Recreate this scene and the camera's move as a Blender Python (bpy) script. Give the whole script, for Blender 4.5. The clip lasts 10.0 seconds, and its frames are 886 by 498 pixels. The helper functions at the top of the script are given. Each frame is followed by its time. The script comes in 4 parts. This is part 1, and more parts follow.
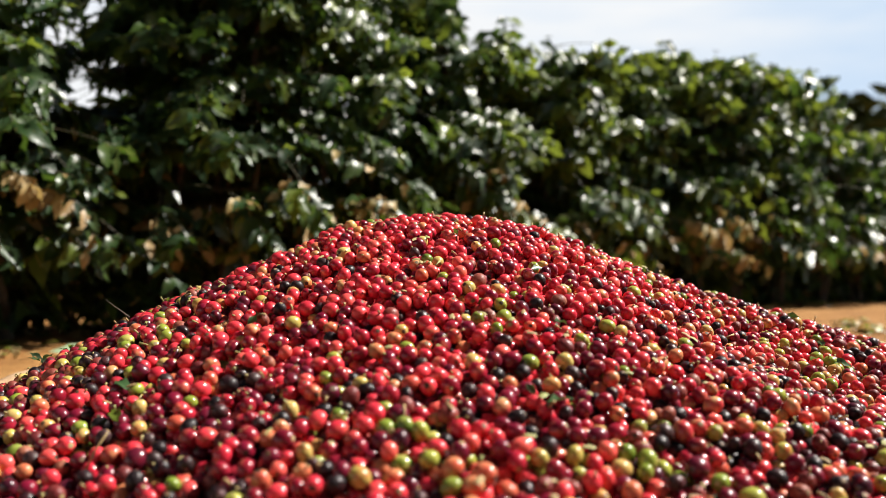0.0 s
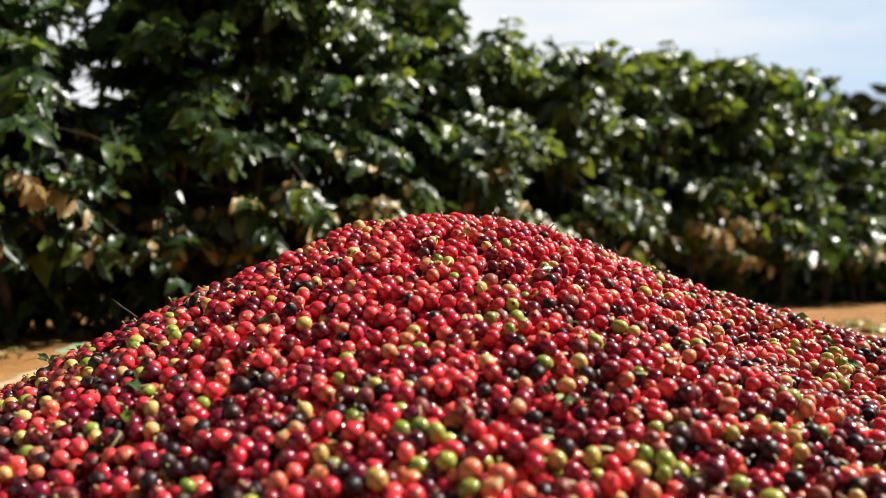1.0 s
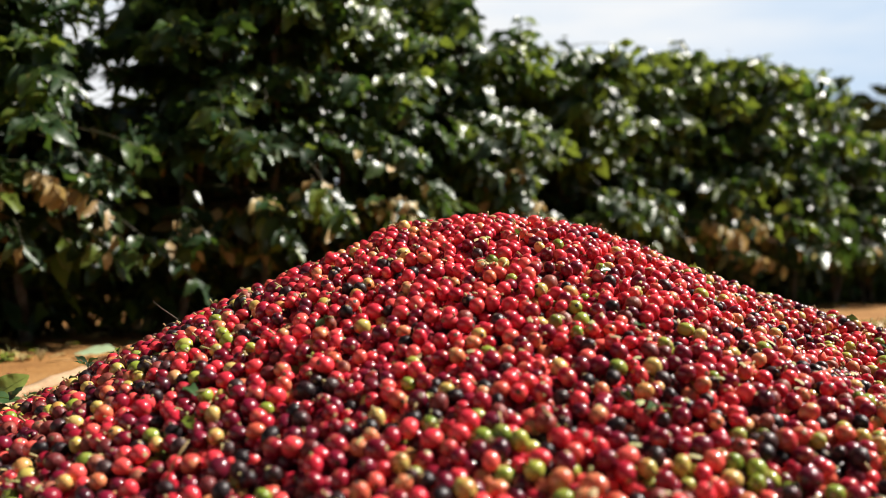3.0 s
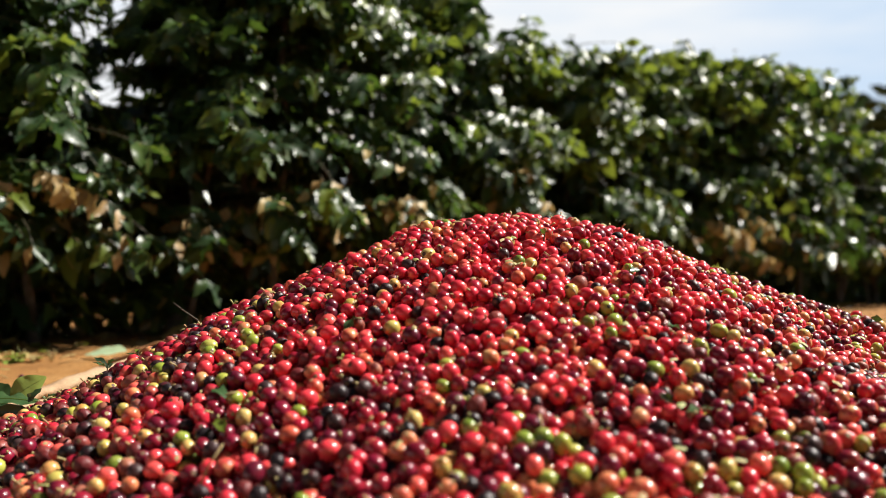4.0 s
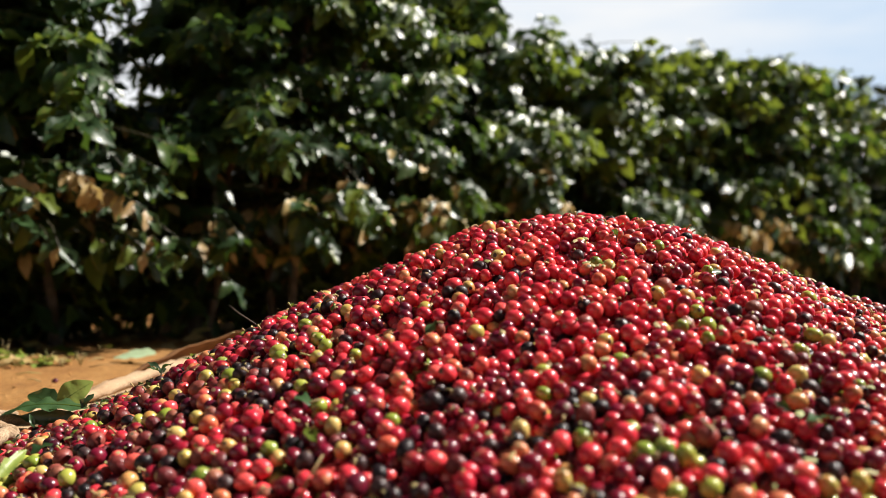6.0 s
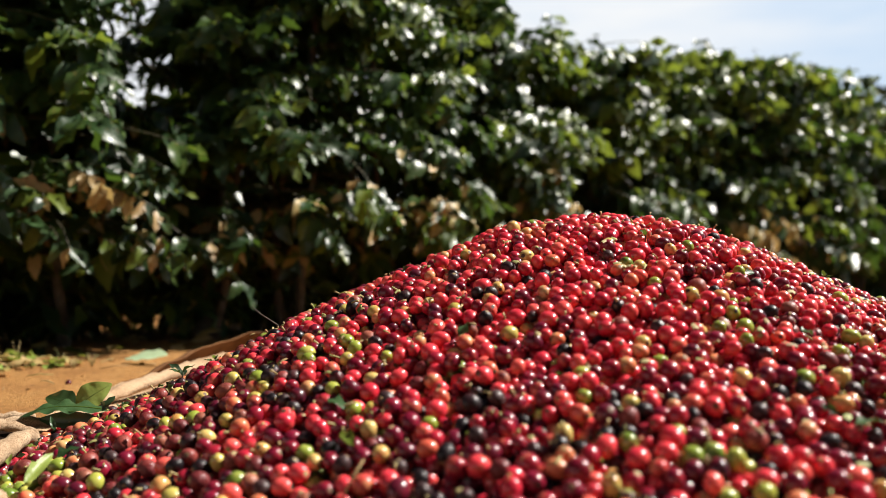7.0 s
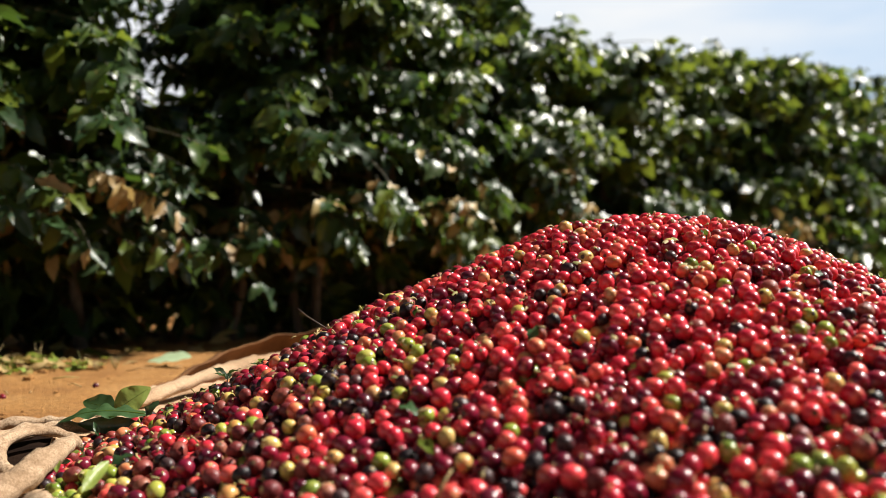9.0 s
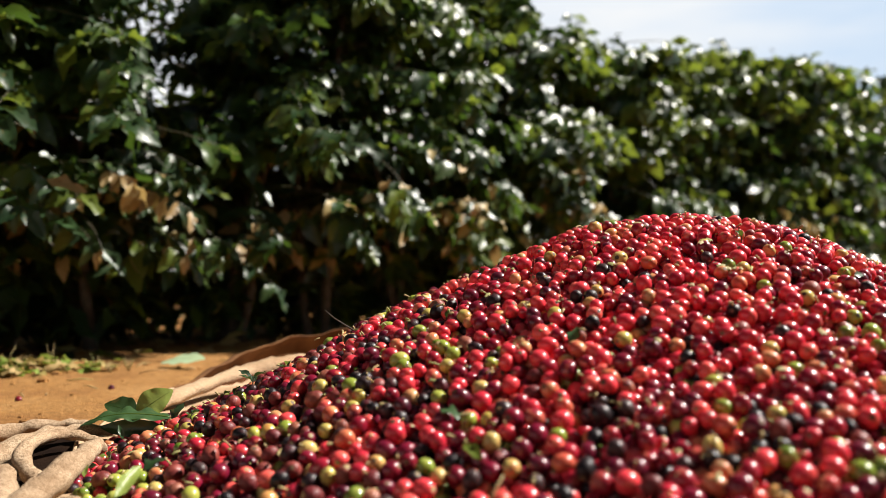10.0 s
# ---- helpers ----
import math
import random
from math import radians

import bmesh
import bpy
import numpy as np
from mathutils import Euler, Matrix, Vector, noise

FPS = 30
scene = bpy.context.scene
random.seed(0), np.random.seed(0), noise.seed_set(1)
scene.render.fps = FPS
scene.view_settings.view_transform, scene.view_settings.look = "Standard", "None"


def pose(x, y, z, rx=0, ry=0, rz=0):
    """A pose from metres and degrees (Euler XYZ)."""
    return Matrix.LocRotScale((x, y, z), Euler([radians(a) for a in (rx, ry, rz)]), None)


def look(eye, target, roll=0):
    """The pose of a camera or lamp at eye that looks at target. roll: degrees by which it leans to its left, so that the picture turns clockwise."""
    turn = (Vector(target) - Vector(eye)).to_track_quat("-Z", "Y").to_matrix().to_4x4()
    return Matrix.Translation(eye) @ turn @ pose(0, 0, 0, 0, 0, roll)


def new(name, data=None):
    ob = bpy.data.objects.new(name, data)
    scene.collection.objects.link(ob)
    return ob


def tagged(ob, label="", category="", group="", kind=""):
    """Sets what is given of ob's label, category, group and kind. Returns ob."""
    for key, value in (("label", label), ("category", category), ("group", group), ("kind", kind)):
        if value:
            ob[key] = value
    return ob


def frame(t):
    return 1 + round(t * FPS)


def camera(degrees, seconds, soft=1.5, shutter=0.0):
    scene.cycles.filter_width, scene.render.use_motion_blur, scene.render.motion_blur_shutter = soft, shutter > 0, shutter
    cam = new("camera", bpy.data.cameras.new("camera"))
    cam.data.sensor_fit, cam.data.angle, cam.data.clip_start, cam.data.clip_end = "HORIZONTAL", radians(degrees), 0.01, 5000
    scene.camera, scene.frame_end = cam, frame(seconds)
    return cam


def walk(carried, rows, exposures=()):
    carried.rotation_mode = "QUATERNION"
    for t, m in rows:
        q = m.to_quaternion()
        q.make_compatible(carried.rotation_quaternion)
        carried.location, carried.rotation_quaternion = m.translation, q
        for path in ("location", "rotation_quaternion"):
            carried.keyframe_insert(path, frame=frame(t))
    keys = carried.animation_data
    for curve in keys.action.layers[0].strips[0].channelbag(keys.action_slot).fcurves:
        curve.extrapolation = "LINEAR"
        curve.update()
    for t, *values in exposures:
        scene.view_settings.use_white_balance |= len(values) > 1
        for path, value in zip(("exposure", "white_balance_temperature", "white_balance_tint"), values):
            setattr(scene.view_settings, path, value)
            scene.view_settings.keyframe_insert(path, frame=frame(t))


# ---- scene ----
# ================= camera =================
cam = camera(54.0, 10.0, soft=0.7)
cam.data.dof.use_dof = True
cam.data.dof.focus_distance = 1.28
cam.data.dof.aperture_fstop = 3.0
METRES, EYE, DEEP = 0.4, 0.30, 1.294
ROWS = [
    (0.0, 0.0, 0.0, 0.0, -0.0, -0.0, 0.0),
    (0.5, -0.0157, 0.0043, 0.0002, -0.03, 0.0, -0.0),
    (1.0, -0.0388, 0.0109, 0.0005, -0.05, -0.01, -0.0),
    (1.5, -0.0732, 0.0213, 0.0001, -0.07, 0.0, 0.0),
    (2.0, -0.1236, 0.0363, 0.0006, -0.09, 0.0, 0.01),
    (2.5, -0.179, 0.0528, 0.0004, -0.1, 0.03, -0.01),
    (4.0, -0.3179, 0.0931, 0.0005, -0.13, 0.08, -0.01),
    (4.5, -0.3736, 0.1093, 0.0008, -0.16, 0.08, -0.0),
    (5.0, -0.4406, 0.1289, 0.001, -0.19, 0.13, 0.02),
    (5.5, -0.5083, 0.1488, 0.0015, -0.23, 0.15, 0.01),
    (7.0, -0.6597, 0.1924, 0.0024, -0.29, 0.19, 0.06),
    (7.5, -0.7049, 0.2056, 0.003, -0.32, 0.2, 0.05),
    (8.0, -0.7483, 0.2183, 0.0036, -0.35, 0.21, 0.06),
    (8.5, -0.7971, 0.2325, 0.0044, -0.39, 0.21, 0.08),
    (9.0, -0.8542, 0.2497, 0.0046, -0.44, 0.22, 0.1),
    (9.5, -0.9054, 0.2653, 0.0046, -0.46, 0.25, 0.12),
    (10.0, -0.9593, 0.2822, 0.0052, -0.47, 0.28, 0.11),
]
EXPOSURE = 0.73
walk(cam, [(t, pose(METRES * x, METRES * DEEP * y, EYE + METRES * z, 90 + pitch / DEEP, roll, yaw / DEEP))
           for t, x, y, z, yaw, pitch, roll in ROWS], [(0.0, EXPOSURE), (10.0, EXPOSURE)])

# ================= light =================
SUN = Vector((0.655, 0.24, 0.715)).normalized()
sun_lamp = bpy.data.lights.new("sun", "SUN")
sun_lamp.energy, sun_lamp.angle, sun_lamp.color = 6.4, radians(0.53), (1.0, 0.95, 0.87)
new("sun", sun_lamp).matrix_world = look(SUN * 50, (0, 0, 0))

world = bpy.data.worlds.new("sky")
scene.world = world
world.use_nodes = True
wn, wl = world.node_tree.nodes, world.node_tree.links
wn.clear()
sky = wn.new("ShaderNodeTexSky")
sky.sky_type, sky.sun_disc = "NISHITA", False
sky.sun_elevation, sky.sun_rotation = math.asin(SUN.z), math.atan2(SUN.x, SUN.y)
sky.air_density, sky.dust_density = 1.0, 1.5
co = wn.new("ShaderNodeTexCoord")
cmap = wn.new("ShaderNodeMapping")
cmap.inputs["Scale"].default_value = (1.4, 1.4, 7.0)
cmap.inputs["Rotation"].default_value = (0.0, radians(14), 0.0)
cloud = wn.new("ShaderNodeTexNoise")
cloud.inputs["Scale"].default_value, cloud.inputs["Detail"].default_value = 1.9, 5
cloud_mix = wn.new("ShaderNodeMix")
cloud_mix.data_type = "RGBA"
cloud_mix.inputs["A"].default_value, cloud_mix.inputs["B"].default_value = (28.2, 34.9, 43.3, 1), (42.5, 43.3, 44.1, 1)
spread = wn.new("ShaderNodeMapRange")
spread.inputs["From Min"].default_value, spread.inputs["From Max"].default_value = 0.36, 0.70
side = wn.new("ShaderNodeMath")
side.operation = "MULTIPLY_ADD"
side.inputs[1].default_value, side.inputs[2].default_value = -0.55, 0.10
drift = wn.new("ShaderNodeMath")
drift.operation = "ADD"
cmix = wn.new("ShaderNodeMix")
cmix.data_type = "RGBA"
low_sky = wn.new("ShaderNodeSeparateXYZ")
fade = wn.new("ShaderNodeMapRange")
fade.inputs["From Min"].default_value, fade.inputs["From Max"].default_value = 0.35, 0.28
back = wn.new("ShaderNodeBackground")
back.inputs["Strength"].default_value = 0.0132
wout = wn.new("ShaderNodeOutputWorld")
wl.new(co.outputs["Generated"], cmap.inputs["Vector"])
wl.new(cmap.outputs["Vector"], cloud.inputs["Vector"])
wl.new(co.outputs["Generated"], low_sky.inputs["Vector"])
wl.new(low_sky.outputs["X"], side.inputs[0])
wl.new(cloud.outputs["Fac"], drift.inputs[0])
wl.new(side.outputs["Value"], drift.inputs[1])
wl.new(drift.outputs["Value"], spread.inputs["Value"])
wl.new(spread.outputs["Result"], cloud_mix.inputs["Factor"])
wl.new(low_sky.outputs["Z"], fade.inputs["Value"])
wl.new(fade.outputs["Result"], cmix.inputs["Factor"])
wl.new(cloud_mix.outputs["Result"], cmix.inputs["B"])
wl.new(sky.outputs["Color"], cmix.inputs["A"])
wl.new(cmix.outputs["Result"], back.inputs["Color"])
wl.new(back.outputs["Background"], wout.inputs["Surface"])

# ================= materials =================


class Mat:
    """A node material in the making: a Principled shader and a few shorthands."""

    def __init__(self, name, rough=0.5, spec=0.5):
        self.m = bpy.data.materials.new(name)
        self.m.use_nodes = True
        self.t = self.m.node_tree
        self.p = self.t.nodes["Principled BSDF"]
        self.p.inputs["Roughness"].default_value = rough
        self.p.inputs["Specular IOR Level"].default_value = spec

    def node(self, kind, **sockets):
        n = self.t.nodes.new(kind)
        for k, v in sockets.items():
            self.put(n, k.replace("_", " "), v)
        return n

    def put(self, n, key, v):
        if isinstance(v, bpy.types.NodeSocket):
            self.t.links.new(v, n.inputs[key])
        else:
            n.inputs[key].default_value = v

    def position(self):
        return self.node("ShaderNodeNewGeometry").outputs["Position"]

    def chance(self, times=1.0, plus=0.0):
        """A random number for each piece, be it an object or an island of a joined mesh."""
        a = self.node("ShaderNodeNewGeometry").outputs["Random Per Island"]
        b = self.node("ShaderNodeObjectInfo").outputs["Random"]
        s = self.math("ADD", a, b)
        s = self.math("MULTIPLY_ADD", s, times, plus)
        return self.math("FRACT", s)

    def math(self, op, a, b=0.0, c=0.0):
        n = self.t.nodes.new("ShaderNodeMath")
        n.operation = op
        for i, v in enumerate((a, b, c)):
            if isinstance(v, bpy.types.NodeSocket):
                self.t.links.new(v, n.inputs[i])
            else:
                n.inputs[i].default_value = v
        return n.outputs[0]

    def noise(self, scale, detail=3.0, rough=0.55, vector=None, distort=0.0):
        n = self.node("ShaderNodeTexNoise", Scale=scale, Detail=detail, Roughness=rough, Distortion=distort)
        self.t.links.new(vector or self.position(), n.inputs["Vector"])
        return n.outputs["Fac"]

    def ramp(self, fac, *stops):
        n = self.t.nodes.new("ShaderNodeValToRGB")
        e = n.color_ramp.elements
        while len(e) < len(stops):
            e.new(0.5)
        for k, (p, c) in zip(e, stops):
            k.position, k.color = p, (*c, 1) if not isinstance(c, float) else (c, c, c, 1)
        self.t.links.new(fac, n.inputs["Fac"])
        return n.outputs["Color"]

    def mix(self, fac, a, b, how="MIX"):
        n = self.t.nodes.new("ShaderNodeMix")
        n.data_type, n.blend_type = "RGBA", how
        for k, v in (("Factor", fac), ("A", a), ("B", b)):
            if isinstance(v, bpy.types.NodeSocket):
                self.t.links.new(v, n.inputs[k])
            elif k == "Factor":
                n.inputs[k].default_value = v
            else:
                n.inputs[k].default_value = (*v, 1)
        return n.outputs["Result"]

    def bump(self, height, strength=0.3, distance=0.002):
        n = self.node("ShaderNodeBump", Strength=strength, Distance=distance, Height=height)
        self.t.links.new(n.outputs["Normal"], self.p.inputs["Normal"])
        return self

    def set(self, **kw):
        for k, v in kw.items():
            self.put(self.p, k.replace("_", " "), v)
        return self


def skin(name, stops, rough=0.22, blush=None, amount=0.5, wrinkle=0.0):
    """Cherry skin: a colour by chance out of stops, a blush of another ripeness over part of it, pale dust."""
    m = Mat(name, rough, 0.26)
    base = m.ramp(m.chance(7.31, 0.13), *stops)
    if blush:
        f = m.noise(70, 1.0)
        f = m.node("ShaderNodeMapRange", Value=f, From_Min=0.60 - 0.25 * amount, From_Max=0.78 - 0.2 * amount).outputs[0]
        f = m.math("MULTIPLY", f, m.math("MULTIPLY_ADD", m.chance(3.7, 0.4), 0.7, 0.3))
        base = m.mix(f, base, blush)
    spots = m.noise(700, 2.0)
    base = m.mix(m.math("MULTIPLY", m.math("GREATER_THAN", spots, 0.66), 0.35), base, (0.10, 0.035, 0.02))
    dust = m.node("ShaderNodeMapRange", Value=m.noise(160, 4), From_Min=0.50, From_Max=0.85, To_Max=0.02).outputs[0]
    base = m.mix(dust, base, (0.34, 0.22, 0.16))
    r = m.node("ShaderNodeMapRange", Value=m.noise(120, 3), From_Min=0.3, From_Max=0.7, To_Min=rough * 0.85, To_Max=rough * 1.5).outputs[0]
    m.set(Base_Color=base, Roughness=r)
    m.p.inputs["Coat Weight"].default_value, m.p.inputs["Coat Roughness"].default_value = (0.04 if wrinkle else 0.32), 0.12
    h = m.noise(420, 2.0) if not wrinkle else m.noise(260, 3.0, 0.7)
    m.bump(h, 0.05 + wrinkle, 0.0015)
    return m.m


SKIN = [
    skin("cherry_red", [(0.0, (0.15, 0.005, 0.018)), (0.45, (0.53, 0.021, 0.042)), (0.85, (0.72, 0.048, 0.063)), (1.0, (0.74, 0.115, 0.090))], 0.25, (0.62, 0.15, 0.085), 0.2),
    skin("cherry_maroon", [(0.0, (0.045, 0.006, 0.015)), (1.0, (0.20, 0.007, 0.028))], 0.27, (0.30, 0.014, 0.024), 0.4),
    skin("cherry_orange", [(0.0, (0.48, 0.035, 0.045)), (0.6, (0.56, 0.105, 0.052)), (1.0, (0.60, 0.23, 0.10))], 0.29, (0.60, 0.37, 0.15), 0.6),
    skin("cherry_yellow", [(0.0, (0.42, 0.36, 0.07)), (0.6, (0.56, 0.41, 0.13)), (1.0, (0.58, 0.30, 0.09))], 0.28, (0.50, 0.09, 0.04), 0.35),
    skin("cherry_green", [(0.0, (0.10, 0.165, 0.020)), (0.55, (0.25, 0.30, 0.040)), (1.0, (0.42, 0.40, 0.070))], 0.27, (0.42, 0.38, 0.10), 0.4),
    skin("cherry_black", [(0.0, (0.008, 0.006, 0.008)), (0.7, (0.018, 0.010, 0.012)), (1.0, (0.052, 0.028, 0.028))], 0.34, (0.09, 0.012, 0.018), 0.3, 0.45),
]
scar = Mat("cherry_scar", 0.7)
scar.set(Base_Color=scar.ramp(scar.chance(5.1), (0.0, (0.05, 0.03, 0.02)), (0.6, (0.16, 0.09, 0.04)), (1.0, (0.35, 0.27, 0.12))))
SKIN.append(scar.m)
SKIN.append(skin("cherry_dull", [(0.0, (0.13, 0.020, 0.022)), (0.6, (0.24, 0.045, 0.036)), (1.0, (0.33, 0.12, 0.07))], 0.38, (0.12, 0.015, 0.018), 0.7, 0.5))


def leaf_material(name, stops, rough, back_colour, glow=0.25, spots=0.3):
    m = Mat(name, rough, 0.42)
    c = m.ramp(m.chance(9.7, 0.2), *stops)
    c = m.mix(m.math("MULTIPLY", m.math("GREATER_THAN", m.noise(55, 4), 0.64), spots), c, (0.22, 0.13, 0.04))
    c = m.mix(m.node("ShaderNodeMapRange", Value=m.noise(14, 3), From_Min=0.4, From_Max=0.75, To_Max=0.07).outputs[0], c, (0.20, 0.18, 0.13))
    m.set(Base_Color=c)
    m.bump(m.noise(75, 3), 0.35, 0.003)
    tr = m.node("ShaderNodeBsdfTranslucent", Color=m.mix(0.5, c, back_colour))
    mixer = m.node("ShaderNodeMixShader", Fac=glow)
    m.t.links.new(m.p.outputs[0], mixer.inputs[1])
    m.t.links.new(tr.outputs[0], mixer.inputs[2])
    m.t.links.new(mixer.outputs[0], m.t.nodes["Material Output"].inputs["Surface"])
    return m.m


LEAF = [
    leaf_material("leaf_dark", [(0.0, (0.010, 0.028, 0.010)), (0.6, (0.018, 0.046, 0.014)), (1.0, (0.046, 0.082, 0.016))], 0.36, (0.18, 0.32, 0.03), 0.22),
    leaf_material("leaf_young", [(0.0, (0.035, 0.075, 0.012)), (1.0, (0.12, 0.16, 0.018))], 0.37, (0.34, 0.42, 0.04), 0.36),
    leaf_material("leaf_dry", [(0.0, (0.22, 0.14, 0.05)), (0.5, (0.48, 0.34, 0.15)), (1.0, (0.34, 0.29, 0.09))], 0.5, (0.45, 0.28, 0.08), 0.3, 0.7),
    leaf_material("leaf_fresh", [(0.0, (0.026, 0.060, 0.020)), (1.0, (0.048, 0.098, 0.034))], 0.33, (0.20, 0.34, 0.05), 0.12, 0.1),
    leaf_material("leaf_pale", [(0.0, (0.38, 0.50, 0.30)), (1.0, (0.46, 0.56, 0.36))], 0.45, (0.30, 0.40, 0.10), 0.2, 0.1),
    leaf_material("leaf_shade_brown", [(0.0, (0.050, 0.027, 0.014)), (0.7, (0.11, 0.055, 0.026)), (1.0, (0.18, 0.090, 0.04))], 0.7, (0.10, 0.05, 0.02), 0.05, 0.4),
    leaf_material("leaf_lime", [(0.0, (0.20, 0.28, 0.05)), (1.0, (0.30, 0.38, 0.085))], 0.42, (0.42, 0.50, 0.08), 0.3, 0.1),
]

tree_leaf = Mat("tree_foliage", 0.8, 0.1)
tree_leaf.set(Base_Color=tree_leaf.ramp(tree_leaf.chance(6.1), (0.0, (0.030, 0.042, 0.012)), (1.0, (0.060, 0.075, 0.020))))

bark = Mat("bark", 0.85)
bark.set(Base_Color=bark.ramp(bark.noise(40, 4), (0.2, (0.040, 0.030, 0.020)), (0.8, (0.13, 0.105, 0.078))))
bark.bump(bark.noise(120, 4), 0.7, 0.006)
twig_mat = Mat("green_twig", 0.6)
twig_mat.set(Base_Color=twig_mat.ramp(twig_mat.noise(20, 2), (0.3, (0.040, 0.042, 0.014)), (0.7, (0.070, 0.048, 0.024))))
straw = Mat("dry_stalk", 0.7)
straw.set(Base_Color=straw.ramp(straw.chance(4.3), (0.0, (0.30, 0.19, 0.08)), (0.5, (0.40, 0.31, 0.13)), (1.0, (0.26, 0.27, 0.08))))

earth = Mat("red_earth", 0.95, 0.2)
e1 = earth.ramp(earth.noise(5, 6, 0.65), (0.25, (0.25, 0.105, 0.030)), (0.55, (0.41, 0.200, 0.062)), (0.85, (0.55, 0.315, 0.120)))
e2 = earth.ramp(earth.noise(60, 5, 0.7), (0.3, 0.55), (0.7, 1.0))
e3 = earth.mix(earth.math("MULTIPLY", earth.math("GREATER_THAN", earth.noise(34, 3), 0.66), 0.6), earth.mix(1.0, e1, e2, "MULTIPLY"), (0.13, 0.06, 0.03))
earth.set(Base_Color=e3)
earth.bump(earth.noise(85, 6, 0.7), 0.8, 0.012)

jute = Mat("jute", 0.9, 0.25)
wv = jute.node("ShaderNodeTexWave", Scale=175.0, Distortion=1.3, Detail=2.0)
wv2 = jute.node("ShaderNodeTexWave", Scale=175.0, Distortion=1.3, Detail=2.0)
wv2.bands_direction = "Y"
jute.t.links.new(jute.node("ShaderNodeTexCoord").outputs["UV"], wv.inputs["Vector"])
jute.t.links.new(jute.node("ShaderNodeTexCoord").outputs["UV"], wv2.inputs["Vector"])
weave = jute.math("MULTIPLY", wv.outputs["Fac"], wv2.outputs["Fac"])
jc = jute.ramp(jute.noise(26, 6, 0.7), (0.28, (0.19, 0.115, 0.062)), (0.5, (0.37, 0.255, 0.16)), (0.72, (0.55, 0.42, 0.285)))
jc = jute.mix(jute.math("MULTIPLY", jute.math("SUBTRACT", 1.0, weave), 0.05), jc, (0.15, 0.09, 0.045))
jc = jute.mix(jute.math("MULTIPLY", jute.math("GREATER_THAN", jute.noise(430, 2, 0.6), 0.53), 0.60), jc, (0.15, 0.085, 0.04))
jute.set(Base_Color=jc)
jute.bump(jute.math("ADD", jute.math("MULTIPLY", weave, 0.10), jute.math("ADD", jute.noise(300, 3), jute.noise(45, 3))), 0.75, 0.003)

pale = Mat("pale_sacking", 0.9, 0.2)
pc = pale.ramp(pale.noise(9, 5, 0.65), (0.28, (0.27, 0.16, 0.085)), (0.5, (0.43, 0.29, 0.175)), (0.75, (0.55, 0.40, 0.26)))
pc = pale.mix(pale.math("MULTIPLY", pale.math("GREATER_THAN", pale.noise(420, 2), 0.58), 0.35), pc, (0.22, 0.13, 0.07))
pale.set(Base_Color=pc)
pale.bump(pale.math("ADD", pale.noise(260, 3), pale.math("MULTIPLY", pale.noise(22, 3, 0.5), 3.0)), 0.5, 0.004)

# brown cloth, its colour darkened further for the shade on the turned-up lip
hem = Mat("shaded_brown_hem", 0.9, 0.2)
hem.set(Base_Color=hem.ramp(hem.noise(14, 5), (0.3, (0.075, 0.030, 0.010)), (0.7, (0.19, 0.085, 0.030))))
hem.bump(hem.noise(300, 3), 0.5, 0.003)

# cloth colour kept near black to stand for shade between the folds
lining = Mat("painted_shade", 0.95, 0.05)
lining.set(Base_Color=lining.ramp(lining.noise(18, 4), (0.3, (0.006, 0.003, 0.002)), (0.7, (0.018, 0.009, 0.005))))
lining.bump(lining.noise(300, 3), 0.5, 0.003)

# stands for packed cherries, coloured dark to paint the shade in the gaps
core = Mat("shaded_core", 0.7)
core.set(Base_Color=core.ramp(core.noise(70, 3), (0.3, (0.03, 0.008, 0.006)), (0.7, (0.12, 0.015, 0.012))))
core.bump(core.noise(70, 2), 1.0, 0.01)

# ================= builders =================
rng = np.random.default_rng(7)


def mesh_from(name, verts, faces, mats, index=None, smooth=True):
    me = bpy.data.meshes.new(name)
    me.from_pydata([tuple(v) for v in verts], [], [tuple(f) for f in faces])
    for m in mats:
        me.materials.append(m)
    if index is not None:
        me.polygons.foreach_set("material_index", np.asarray(index, np.int32))
    me.polygons.foreach_set("use_smooth", np.full(len(me.polygons), smooth))
    me.update()
    return me


def joined(name, v0, f0, i0, places, slots, mats):
    """One mesh of many copies of a template: v0 (n,3), quads f0 (m,4; a triangle repeats its last corner as -1),
    i0 the template's slots, places (k,4,4), slots (k,) the slot that slot 0 becomes in each copy."""
    n, k = len(v0), len(places)
    hom = np.c_[v0, np.ones(n)]
    v = np.einsum("kij,nj->kni", places, hom)[..., :3].reshape(-1, 3)
    sizes = np.array([3 if f[3] < 0 else 4 for f in f0])
    flat = np.concatenate([f[:s] for f, s in zip(f0, sizes)])
    loops = (flat[None] + n * np.arange(k)[:, None]).ravel()
    me = bpy.data.meshes.new(name)
    me.vertices.add(len(v))
    me.vertices.foreach_set("co", v.astype(np.float32).ravel())
    me.loops.add(len(loops))
    me.loops.foreach_set("vertex_index", loops.astype(np.int32))
    tot = np.tile(sizes, k)
    me.polygons.add(len(tot))
    me.polygons.foreach_set("loop_start", (np.cumsum(tot) - tot).astype(np.int32))
    idx = np.where(i0[None] == 0, np.asarray(slots)[:, None], i0[None]).ravel()
    for m in mats:
        me.materials.append(m)
    me.polygons.foreach_set("material_index", idx.astype(np.int32))
    me.polygons.foreach_set("use_smooth", np.ones(len(tot), bool))
    me.update(calc_edges=True)
    me.validate()
    return me


def under(ob, parent):
    ob.parent = parent
    return ob


